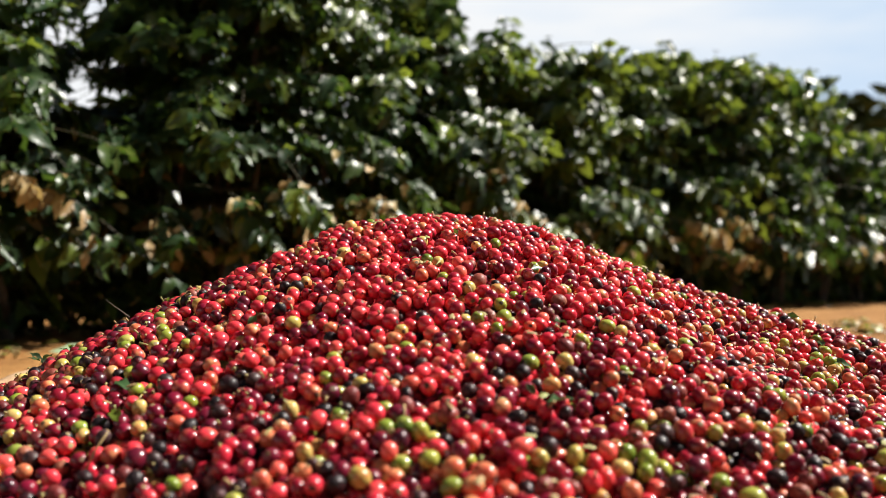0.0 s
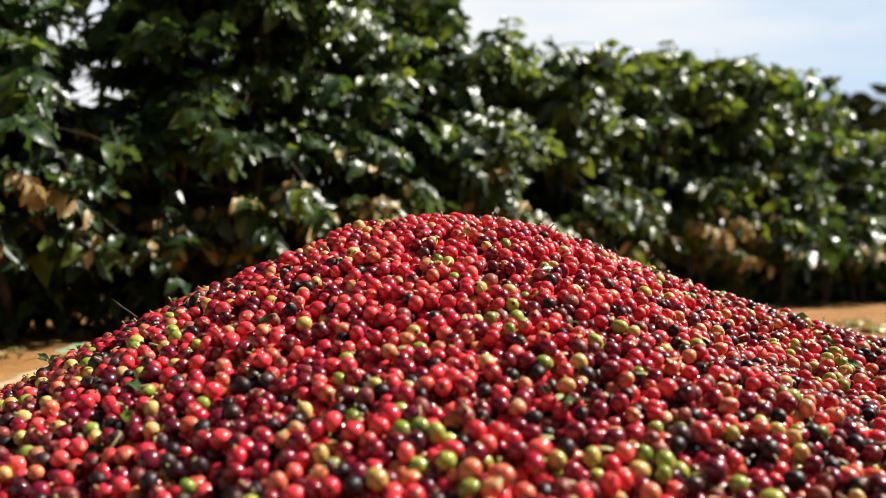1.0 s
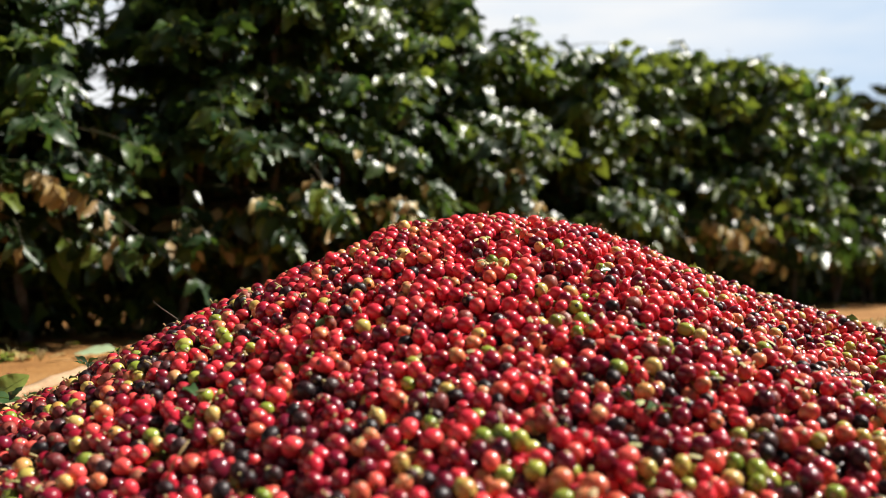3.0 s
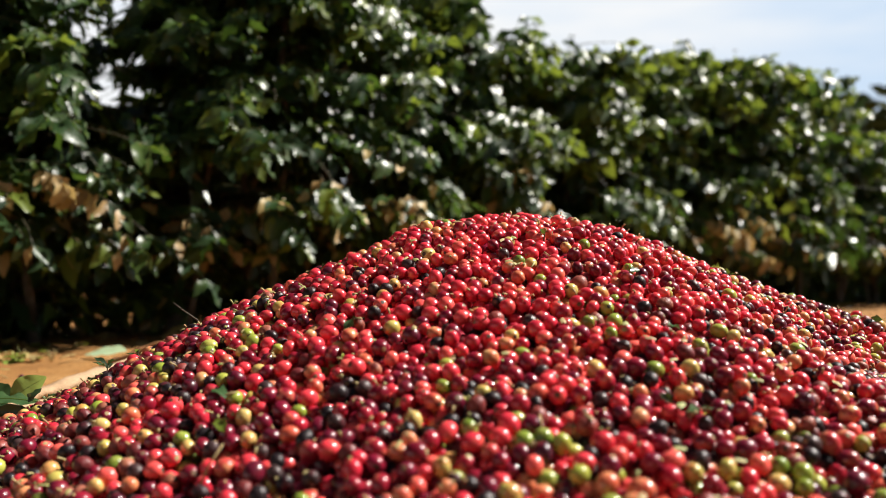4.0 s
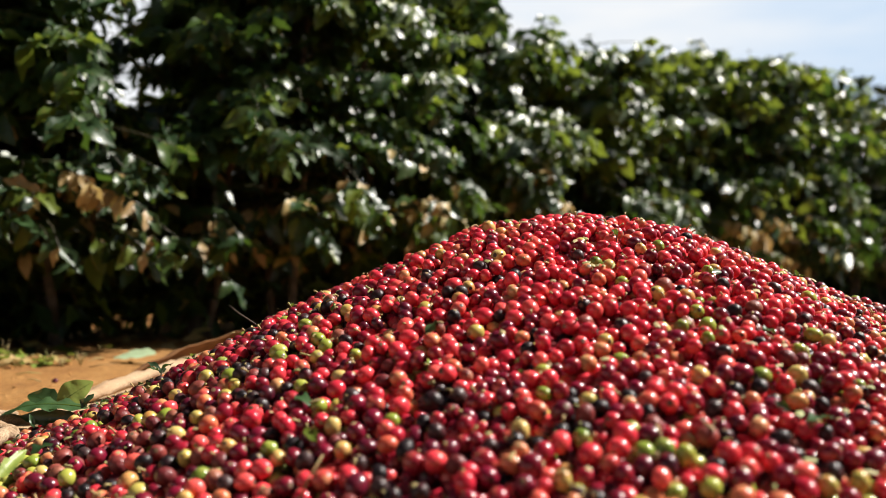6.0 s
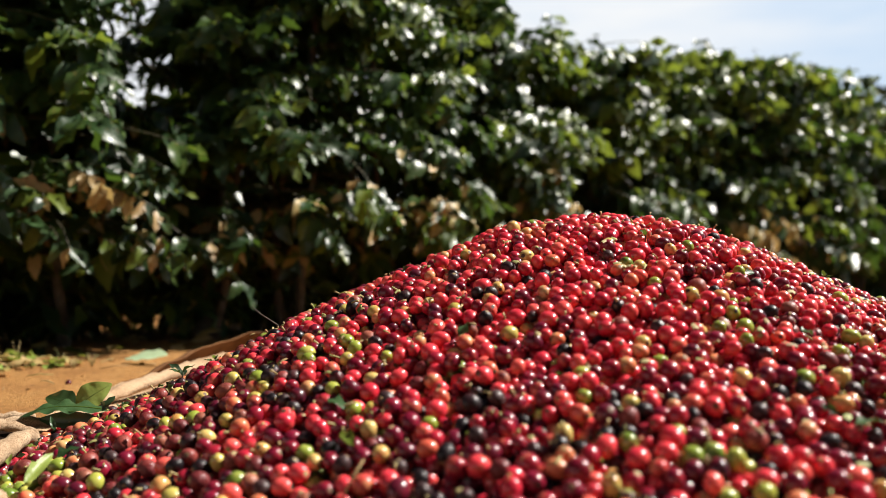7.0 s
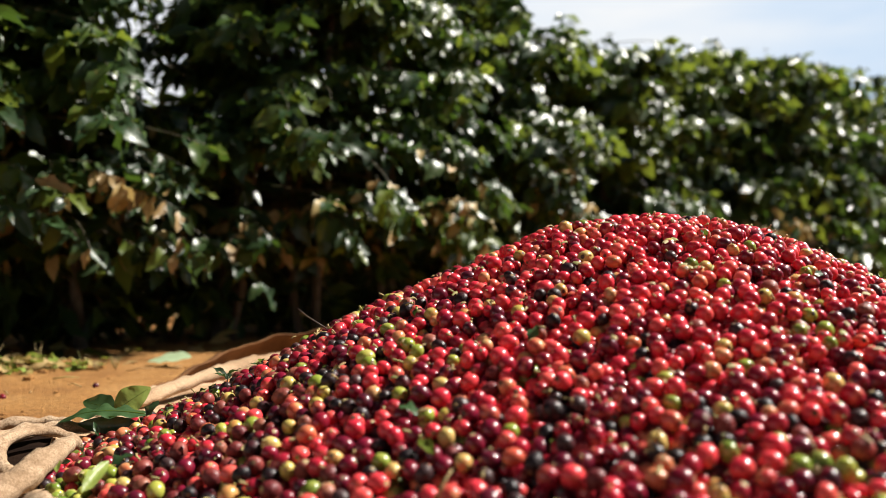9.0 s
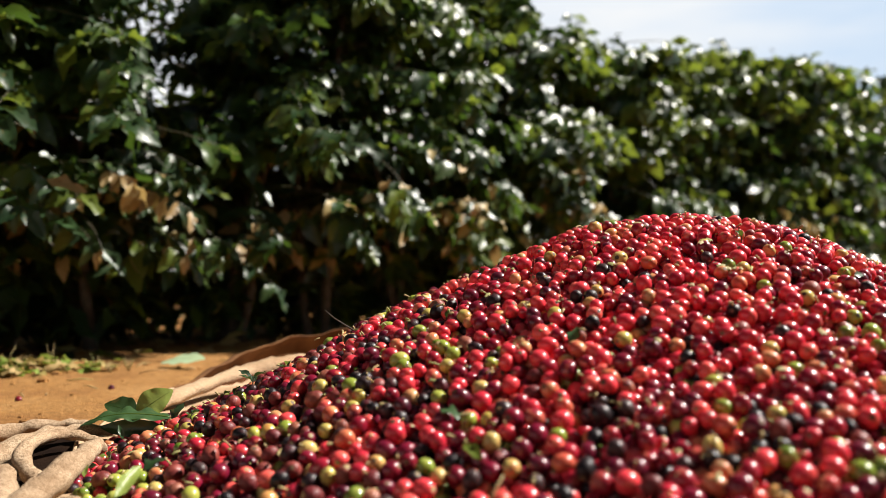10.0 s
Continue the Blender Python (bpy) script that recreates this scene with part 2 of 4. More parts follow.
def tube(points, radii, sides=7, flat=1.0):
    """A tapered tube along points: vertices and faces."""
    pts = [Vector(p) for p in points]
    vs, fs = [], []
    up = Vector((0, 0, 1))
    for i, p in enumerate(pts):
        d = (pts[min(i + 1, len(pts) - 1)] - pts[max(i - 1, 0)]).normalized()
        a = d.cross(up if abs(d.z) < 0.95 else Vector((1, 0, 0))).normalized()
        b = a.cross(d)
        for s in range(sides):
            w = 2 * math.pi * s / sides
            vs.append(p + a * (radii[i] * math.cos(w)) + b * (radii[i] * flat * math.sin(w)))
    for i in range(len(pts) - 1):
        for s in range(sides):
            s2 = (s + 1) % sides
            fs.append((i * sides + s, i * sides + s2, (i + 1) * sides + s2, (i + 1) * sides + s))
    fs.append(tuple(range(sides))[::-1])
    fs.append(tuple((len(pts) - 1) * sides + s for s in range(sides)))
    return vs, fs


def cherry_template(segs, rings, long=1.11):
    """A cherry of radius 1, a little longer than thick, with the dimple and scar at its tip. Quads with -1 as above."""
    v, f, idx = [], [], []
    for r in range(rings + 1):
        a = math.pi * (0.09 + 0.91 * r / rings) if r < rings else math.pi
        if r == rings:
            v.append((0, 0, -long))
            continue
        for s in range(segs):
            w = 2 * math.pi * (s + 0.5 * (r % 2)) / segs
            q = 1 + 0.03 * math.cos(3 * w)
            v.append((math.sin(a) * math.cos(w) * q, math.sin(a) * math.sin(w) * q, long * math.cos(a)))
    for r in range(rings - 1):
        for s in range(segs):
            s2 = (s + 1) % segs
            f.append((r * segs + s, (r + 1) * segs + s, (r + 1) * segs + s2, r * segs + s2))
            idx.append(0)
    last = len(v) - 1
    for s in range(segs):
        f.append(((rings - 1) * segs + s, last, (rings - 1) * segs + (s + 1) % segs, -1))
        idx.append(0)
    v.append((0, 0, long * 0.90))
    for s in range(segs):
        f.append((s, (s + 1) % segs, last + 1, -1))
        idx.append(6)
    return np.array(v), f, np.array(idx)


def leaf_template(n=6, fine=True, droop=0.25, fold=0.25, wave=0.05, wide=0.42):
    """A pointed, wavy leaf of length 1 along +y, folded a little along its midrib, tip bent down."""
    cols = (-1, -0.5, 0, 0.5, 1) if fine else (-1, 0, 1)
    v, f = [], []
    for i in range(n + 1):
        t = i / n
        w = wide * 0.5 * (math.sin(math.pi * min(1, t * 0.97 + 0.015)) ** 0.8) * (1.12 - 0.35 * t)
        w = max(w, 0.006)
        for c in cols:
            z = abs(c) * w * fold - droop * t * t + (wave * math.sin(t * 19 + (1.5 if c > 0 else 0)) * c * c * w * 6 * 0.5)
            v.append((c * w, t * (1 - 0.08 * droop), z))
    k = len(cols)
    for i in range(n):
        for c in range(k - 1):
            f.append((i * k + c, i * k + c + 1, (i + 1) * k + c + 1, (i + 1) * k + c))
    return np.array(v), f, np.zeros(len(f), int)


def rotations(axis_z, spin):
    """(k,3,3) turns that carry +z to axis_z, after a spin about z."""
    z = axis_z / np.linalg.norm(axis_z, axis=1, keepdims=True)
    ref = np.where(np.abs(z[:, 2:3]) < 0.9, np.array([[0, 0, 1.0]]), np.array([[1.0, 0, 0]]))
    x = np.cross(ref, z)
    x /= np.linalg.norm(x, axis=1, keepdims=True)
    y = np.cross(z, x)
    c, s = np.cos(spin)[:, None], np.sin(spin)[:, None]
    return np.stack([x * c + y * s, y * c - x * s, z], axis=2)


def matrices(rot, scale, place):
    m = np.zeros((len(place), 4, 4))
    m[:, :3, :3] = rot * scale[:, None, :] if scale.ndim == 2 else rot * scale[:, None, None]
    m[:, :3, 3] = place
    m[:, 3, 3] = 1
    return m


# ================= ground =================
def smooth(u):
    return min(1.0, max(0.0, u))


def ground_height(x, y):
    v = Vector((x, y, 0))
    near = max(0.0, 1 - math.hypot(x, y - 2) / 9)
    return (0.012 * noise.noise(v * 1.3) + 0.008 * noise.noise(v * 5) + 0.004 * noise.noise(v * 17)) * near - 0.004 - 0.25 * smooth((y - 2.2) / 9.0)


def build_ground():
    ticks = lambda lo, hi, near_lo, near_hi, step: sorted({*np.arange(near_lo, near_hi + 1e-6, step).round(4), *[near_lo - d for d in (0.5, 1.5, 4, 12, 40, 150, 600, 2500) if near_lo - d >= lo], *[near_hi + d for d in (0.5, 1.5, 4, 12, 40, 150, 600, 2500) if near_hi + d <= hi]})
    xs, ys = ticks(-2600, 2600, -2.6, 3.2, 0.05), ticks(-2600, 2600, -1.0, 6.5, 0.05)
    v = [(x, y, ground_height(x, y)) for y in ys for x in xs]
    k = len(xs)
    f = [(j * k + i, j * k + i + 1, (j + 1) * k + i + 1, (j + 1) * k + i) for j in range(len(ys) - 1) for i in range(k - 1)]
    return tagged(new("ground", mesh_from("ground", v, f, [earth.m])), "dry orange-brown bare earth between the coffee rows", "ground", kind="structure")


build_ground()

# ================= the pile =================
PEAK, HIGH, LEFT, RIGHT, DEPTH, POWER, BASE = (0.0186, 1.4844), 0.63, 1.0485, 1.2695, 1.0013, 1.6366, -0.2568


def pile_height(x, y):
    dx = x - PEAK[0]
    r = np.sqrt((dx / np.where(dx < 0, LEFT, RIGHT)) ** 2 + ((y - PEAK[1]) / DEPTH) ** 2 + 1e-9)
    z = BASE + HIGH * np.exp(-r ** POWER)
    z = z - 0.0936 * np.exp(-((x - 0.5092) ** 2 + (y - 1.2819) ** 2) / 0.2846 ** 2)
    z = z + 0.0339 * np.exp(-((x + 0.0546) ** 2 + (y - 0.7383) ** 2) / 0.2283 ** 2)
    # the crest's shoulder and the spread foot on the other side
    z = z + 0.013 * np.exp(-((x + 0.165) ** 2 + (y - 1.44) ** 2) / 0.075 ** 2)
    return z + 0.011 * np.exp(-((x - 0.72) ** 2 + (y - 1.50) ** 2) / 0.26 ** 2)


def pile_normal(x, y):
    e = 0.004
    gx = (pile_height(x + e, y) - pile_height(x - e, y)) / (2 * e)
    gy = (pile_height(x, y + e) - pile_height(x, y - e)) / (2 * e)
    n = np.stack([-gx, -gy, np.ones_like(gx)], 1)
    return n / np.linalg.norm(n, axis=1, keepdims=True)


R0 = 0.0090


def thinning(x):
    """How much lower the heap lies towards its thin edge on the sacking."""
    return 0.017 * np.clip((-0.46 - x) / 0.24, 0, 1)


def settle():
    """Two loose layers of cherries, pressed down onto the mound and pushed apart until they rest on one another."""
    step = 2 * R0 * 0.98
    pts = []
    for layer in range(2):
        xs = np.arange(-1.15, 1.45, step)
        ys = np.arange(0.40, 2.60, step * 0.866)
        gx, gy = np.meshgrid(xs, ys)
        gx = gx + (np.arange(len(ys)) % 2)[:, None] * step / 2 + layer * step / 2
        gy = gy + layer * step * 0.3
        p = np.stack([gx.ravel(), gy.ravel()], 1) + rng.normal(0, 0.30 * step, (gx.size, 2))
        keep = pile_height(p[:, 0], p[:, 1]) > -0.004 + 0.010 * layer + 0.035 * np.clip((-0.45 - p[:, 0]) / 0.3, 0, 1)
        p = p[keep]
        if layer:
            clump = np.array([noise.noise(Vector((x * 26, y * 26, 6.0))) for x, y in p])
            p = p[rng.random(len(p)) < 0.54 + 0.60 * clump - np.clip((1.0 - p[:, 1]) / 0.3, 0, 1) * (0.10 - 0.30 * clump)]
        else:
            p = p[rng.random(len(p)) < 0.95]
        pts.append(np.c_[p, pile_height(p[:, 0], p[:, 1]) - 0.010 - thinning(p[:, 0]) - 2.6 * R0 + layer * 1.8 * R0])
    p = np.concatenate(pts)
    top = np.r_[np.zeros(len(pts[0]), bool), np.ones(len(pts[1]), bool)]
    r = np.clip(rng.normal(R0, 0.0009, len(p)), 0.0064, 0.0110)
    nrm = pile_normal(p[:, 0], p[:, 1])
    cell = 0.0255
    for it in range(48):
        if it % 8 == 0:
            key = np.floor(p / cell).astype(np.int64) + 500
            code = (key[:, 0] * 4096 + key[:, 1]) * 4096 + key[:, 2]
            order = np.argsort(code, kind="stable")
            sc = code[order]
            ii, jj = [], []
            for a in (-1, 0, 1):
                for b in (-1, 0, 1):
                    for c in (-1, 0, 1):
                        want = code + (a * 4096 + b) * 4096 + c
                        lo, hi = np.searchsorted(sc, want, "left"), np.searchsorted(sc, want, "right")
                        for s in range(int((hi - lo).max())):
                            ok = np.nonzero(lo + s < hi)[0]
                            other = order[lo[ok] + s]
                            m = ok < other
                            ii.append(ok[m]), jj.append(other[m])
            ii, jj = np.concatenate(ii), np.concatenate(jj)
            near = np.linalg.norm(p[ii] - p[jj], axis=1) < 0.031
            ii, jj = ii[near], jj[near]
        p = p - nrm * 0.0006
        for _ in range(2):
            d = p[ii] - p[jj]
            dist = np.linalg.norm(d, axis=1) + 1e-9
            lap = np.maximum(0, r[ii] + r[jj] - dist)
            mv = d * (0.36 * lap / dist)[:, None]
            for ax in range(3):
                p[:, ax] += np.bincount(ii, mv[:, ax], len(p)) - np.bincount(jj, mv[:, ax], len(p))
        floor_z = np.maximum(pile_height(p[:, 0], p[:, 1]) - 0.010 - thinning(p[:, 0]) - 3.4 * R0, 0.002) + r * 0.9
        p[:, 2] = np.maximum(p[:, 2], floor_z)
    return p, r, top


CP, CR, CTOP = settle()
CN = pile_normal(CP[:, 0], CP[:, 1])

# ripeness: mostly red, with darker, paler, unripe and dried fruit in loose patches, more of them on the low slopes
patch = np.array([noise.noise(Vector((x * 7, y * 7, 3.1))) for x, y in CP[:, :2]])
patch2 = np.array([noise.noise(Vector((x * 9, y * 9, 8.7))) for x, y in CP[:, :2]])
low = np.clip((0.27 - CP[:, 2]) / 0.2, 0, 1)
near_right = np.exp(-((CP[:, 0] - 0.32) ** 2 + (CP[:, 1] - 0.78) ** 2) / 0.24 ** 2)
near_left = np.exp(-((CP[:, 0] + 0.23) ** 2 / 0.30 ** 2 + (CP[:, 1] - 0.72) ** 2 / 0.17 ** 2))
near_corner = np.exp(-((CP[:, 0] - 0.40) ** 2 + (CP[:, 1] - 0.74) ** 2) / 0.15 ** 2)
left_low = np.clip((-0.30 - CP[:, 0]) / 0.25, 0, 1) * np.clip((CP[:, 1] - 0.95) / 0.3, 0.45, 1)
right_low = np.clip((CP[:, 0] - 0.28) / 0.3, 0, 1)
left_near = np.clip((-0.46 - CP[:, 0]) / 0.20, 0, 1)
w = np.stack([np.full(len(CP), 0.62) - 0.16 * low,
              0.075 + 0.08 * low + 0.14 * near_right + 0.06 * right_low + 0.22 * left_low + 0.16 * near_left + 0.18 * near_corner,
              0.065 + 0.03 * low + 0.07 * left_near + 0.10 * near_right + 0.05 * right_low,
              0.018 + 0.05 * np.clip(patch2, 0, 1) + 0.02 * low + 0.08 * near_right + 0.06 * left_near + 0.03 * right_low,
              0.006 + 0.07 * np.clip(patch2, 0, 1) * (0.4 + low) + 0.035 * low + 0.11 * near_right + 0.045 * right_low + 0.055 * left_low + 0.03 * near_left,
              0.018 + 0.34 * left_low + 0.35 * near_corner + (0.30 + 0.35 * near_left) * np.clip(patch, 0, 1) * (0.25 + low) + 0.05 * low + 0.19 * near_right + 0.05 * right_low + 0.12 * near_left,
              0.02 + 0.03 * low + 0.12 * near_right + 0.08 * right_low + 0.22 * left_low + 0.1 * near_corner], 1)
w /= w.sum(1, keepdims=True)
CKIND = (rng.random((len(CP), 1)) > np.cumsum(w, 1)).sum(1).clip(0, 6)
CKIND[CKIND == 6] = 7

YELLOW = ((-0.34, 0.96), (-0.15, 1.42), (-0.33, 0.90), (-0.13, 0.80), (0.10, 0.79), (0.31, 0.92), (0.0, 1.22), (0.14, 0.96), (0.04, 0.96), (-0.14, 1.39), (-0.53, 0.95))
GREEN = ((-0.06, 0.82), (-0.37, 1.17), (-0.02, 0.77), (0.01, 0.75), (-0.13, 0.73), (-0.17, 0.74), (-0.24, 0.80), (-0.39, 0.94), (0.21, 1.08), (0.18, 1.04), (0.17, 0.82),
         (0.19, 0.79), (-0.12, 0.94), (0.30, 1.42), (-0.03, 0.98), (-0.26, 0.94), (-0.47, 0.93), (-0.39, 1.19), (-0.37, 1.15), (-0.41, 1.25), (-0.67, 1.43), (-0.75, 1.22))
BLACK = ((0.14, 0.92), (0.20, 0.96), (-0.32, 1.13), (-0.25, 1.30), (0.12, 1.10), (0.13, 1.05), (0.32, 1.30), (-0.15, 1.11), (-0.45, 1.10), (0.35, 1.11), (-0.24, 1.27), (-0.44, 1.13))
for kind, spots in ((3, YELLOW), (4, GREEN), (5, BLACK)):
    for x, y in spots:
        CKIND[np.argmin((CP[:, 0] - x) ** 2 + (CP[:, 1] - y) ** 2 + (~CTOP) * 9)] = kind
unripe = ((CP[:, 0] + 0.80) ** 2 + (CP[:, 1] - 1.17) ** 2 < 0.075 ** 2) & (rng.random(len(CP)) < 0.75)
CKIND[unripe] = 4
CSCALE = np.where(CKIND == 5, 0.90, 1.0) * CR
CAXIS = rng.normal(0, 1, CP.shape) + CN * 0.3
CMAT = matrices(rotations(CAXIS, rng.random(len(CP)) * 6.28),
                np.stack([CSCALE, CSCALE * rng.uniform(0.93, 1.02, len(CP)), CSCALE * rng.uniform(0.98, 1.08, len(CP))], 1), CP)


def build_pile():
    xs, ys = np.arange(-1.2, 1.5, 0.03), np.arange(0.3, 2.75, 0.03)
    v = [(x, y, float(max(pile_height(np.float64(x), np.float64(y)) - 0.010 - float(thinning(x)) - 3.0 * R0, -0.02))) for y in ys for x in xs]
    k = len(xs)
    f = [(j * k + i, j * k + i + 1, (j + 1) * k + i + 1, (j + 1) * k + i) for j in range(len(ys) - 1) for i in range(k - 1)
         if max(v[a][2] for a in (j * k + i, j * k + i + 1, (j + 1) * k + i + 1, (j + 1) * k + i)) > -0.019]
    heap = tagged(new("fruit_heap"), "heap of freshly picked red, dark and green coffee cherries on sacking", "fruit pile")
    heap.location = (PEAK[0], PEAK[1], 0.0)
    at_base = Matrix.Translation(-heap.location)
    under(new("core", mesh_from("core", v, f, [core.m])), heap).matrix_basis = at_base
    fine, plain, coarse = cherry_template(12, 7), cherry_template(8, 4), cherry_template(6, 3)
    shown = CTOP & (CP[:, 1] < 1.75)
    single = np.nonzero(shown & (CP[:, 0] > -0.72) & (CP[:, 0] < 0.34))[0]
    single = single[np.argsort(CP[single, 1] + 0.25 * np.abs(CP[single, 0] + 0.2))[:300]]
    alone = np.zeros(len(CP), bool)
    alone[single] = True
    for name, mask, tpl in (("cherry_mass", shown & ~alone, fine), ("buried_cherry_mass", ~shown & (CP[:, 1] < 1.62), plain), ("far_side_cherry_mass", ~shown & (CP[:, 1] >= 1.62), coarse)):
        me = joined(name, *tpl, CMAT[mask], CKIND[mask], SKIN)
        tagged(under(new(name, me), heap), kind="stuff").matrix_basis = at_base
    one = [joined("cherry", *fine, np.eye(4)[None], [kind], SKIN) for kind in range(8)]
    for i in single:
        ob = under(new("cherry", one[CKIND[i]]), heap)
        ob.matrix_basis = at_base @ Matrix(CMAT[i].tolist())
    return heap


heap = build_pile()

# ================= coffee hedge =================
LEAF_FINE = [leaf_template(5, True, d, fo, 0.19, wi) for d, fo, wi in ((0.18, 0.3, 0.47), (0.40, 0.2, 0.52), (0.05, 0.4, 0.43))]
LEAF_FAR = [leaf_template(3, False, d, fo, 0.0, wi) for d, fo, wi in ((0.18, 0.3, 0.47), (0.40, 0.2, 0.52), (0.05, 0.4, 0.43))]
LEAF_PLAIN = [leaf_template(2, False, d, fo, 0.0, wi) for d, fo, wi in ((0.18, 0.3, 0.47), (0.40, 0.2, 0.52), (0.05, 0.4, 0.43))]
LEAF_MESH = [[joined("leaf", *LEAF_FINE[k], np.eye(4)[None], [c], LEAF) for c in range(7)] for k in range(3)]
THIN = [(Vector((-1.26, 3.0, 0.858)), Vector((-0.387, 0.906, 0.171)), 0.068), (Vector((-1.143, 3.0, 0.838)), Vector((-0.356, 0.919, 0.165)), 0.042),
        (Vector((-1.235, 3.0, 0.808)), Vector((-0.381, 0.912, 0.155)), 0.036), (Vector((-1.36, 3.0, 0.89)), Vector((-0.410, 0.894, 0.178)), 0.022),
        (Vector((-1.47, 3.0, 0.89)), Vector((-0.436, 0.882, 0.173)), 0.020), (Vector((-1.20, 3.0, 1.14)), Vector((-0.362, 0.896, 0.257)), 0.045)]

# how high the hedge was left by the shears along its line, by u = 0.97 x - 0.10 y + 0.5
TOP = [(-3.0, 2.3), (-0.1, 2.07), (0.05, 1.8), (0.18, 1.3), (0.28, 1.36), (0.38, 1.45), (0.5, 1.35), (0.62, 1.5), (0.75, 1.4), (0.9, 1.51), (1.05, 1.51), (1.2, 1.59), (1.4, 1.66), (1.6, 1.58), (1.8, 1.66), (2.0, 1.62), (2.2, 1.58), (2.35, 1.56), (2.5, 1.54), (2.68, 1.47), (2.84, 1.44), (2.92, 1.16), (3.0, 1.22), (5.5, 1.89)]


def hedge_top(p):
    u = 0.97 * p.x - 0.10 * p.y + 0.5
    return float(np.interp(u, [k[0] for k in TOP], [k[1] for k in TOP])) + 0.025 * noise.noise(p * 11.0)


def in_hollow(foot, p):
    """True in the gaps between the tiers of leaves on the hedge's open side."""
    deep = p.x * 0.65 - p.y * 0.76
    if deep < 0.10:
        return False
    q = foot + p
    q = Vector((q.x * 2.5, q.y * 2.5, q.z * 4.2))
    return noise.noise(q) + 0.45 * noise.noise(q * 2.3) < (-0.22 if p.z > 0.95 else -0.05 if p.z > 0.32 else 0.14) - 0.10 * (deep < 0.2) + 0.12 * (foot.x + p.x > 1.9)


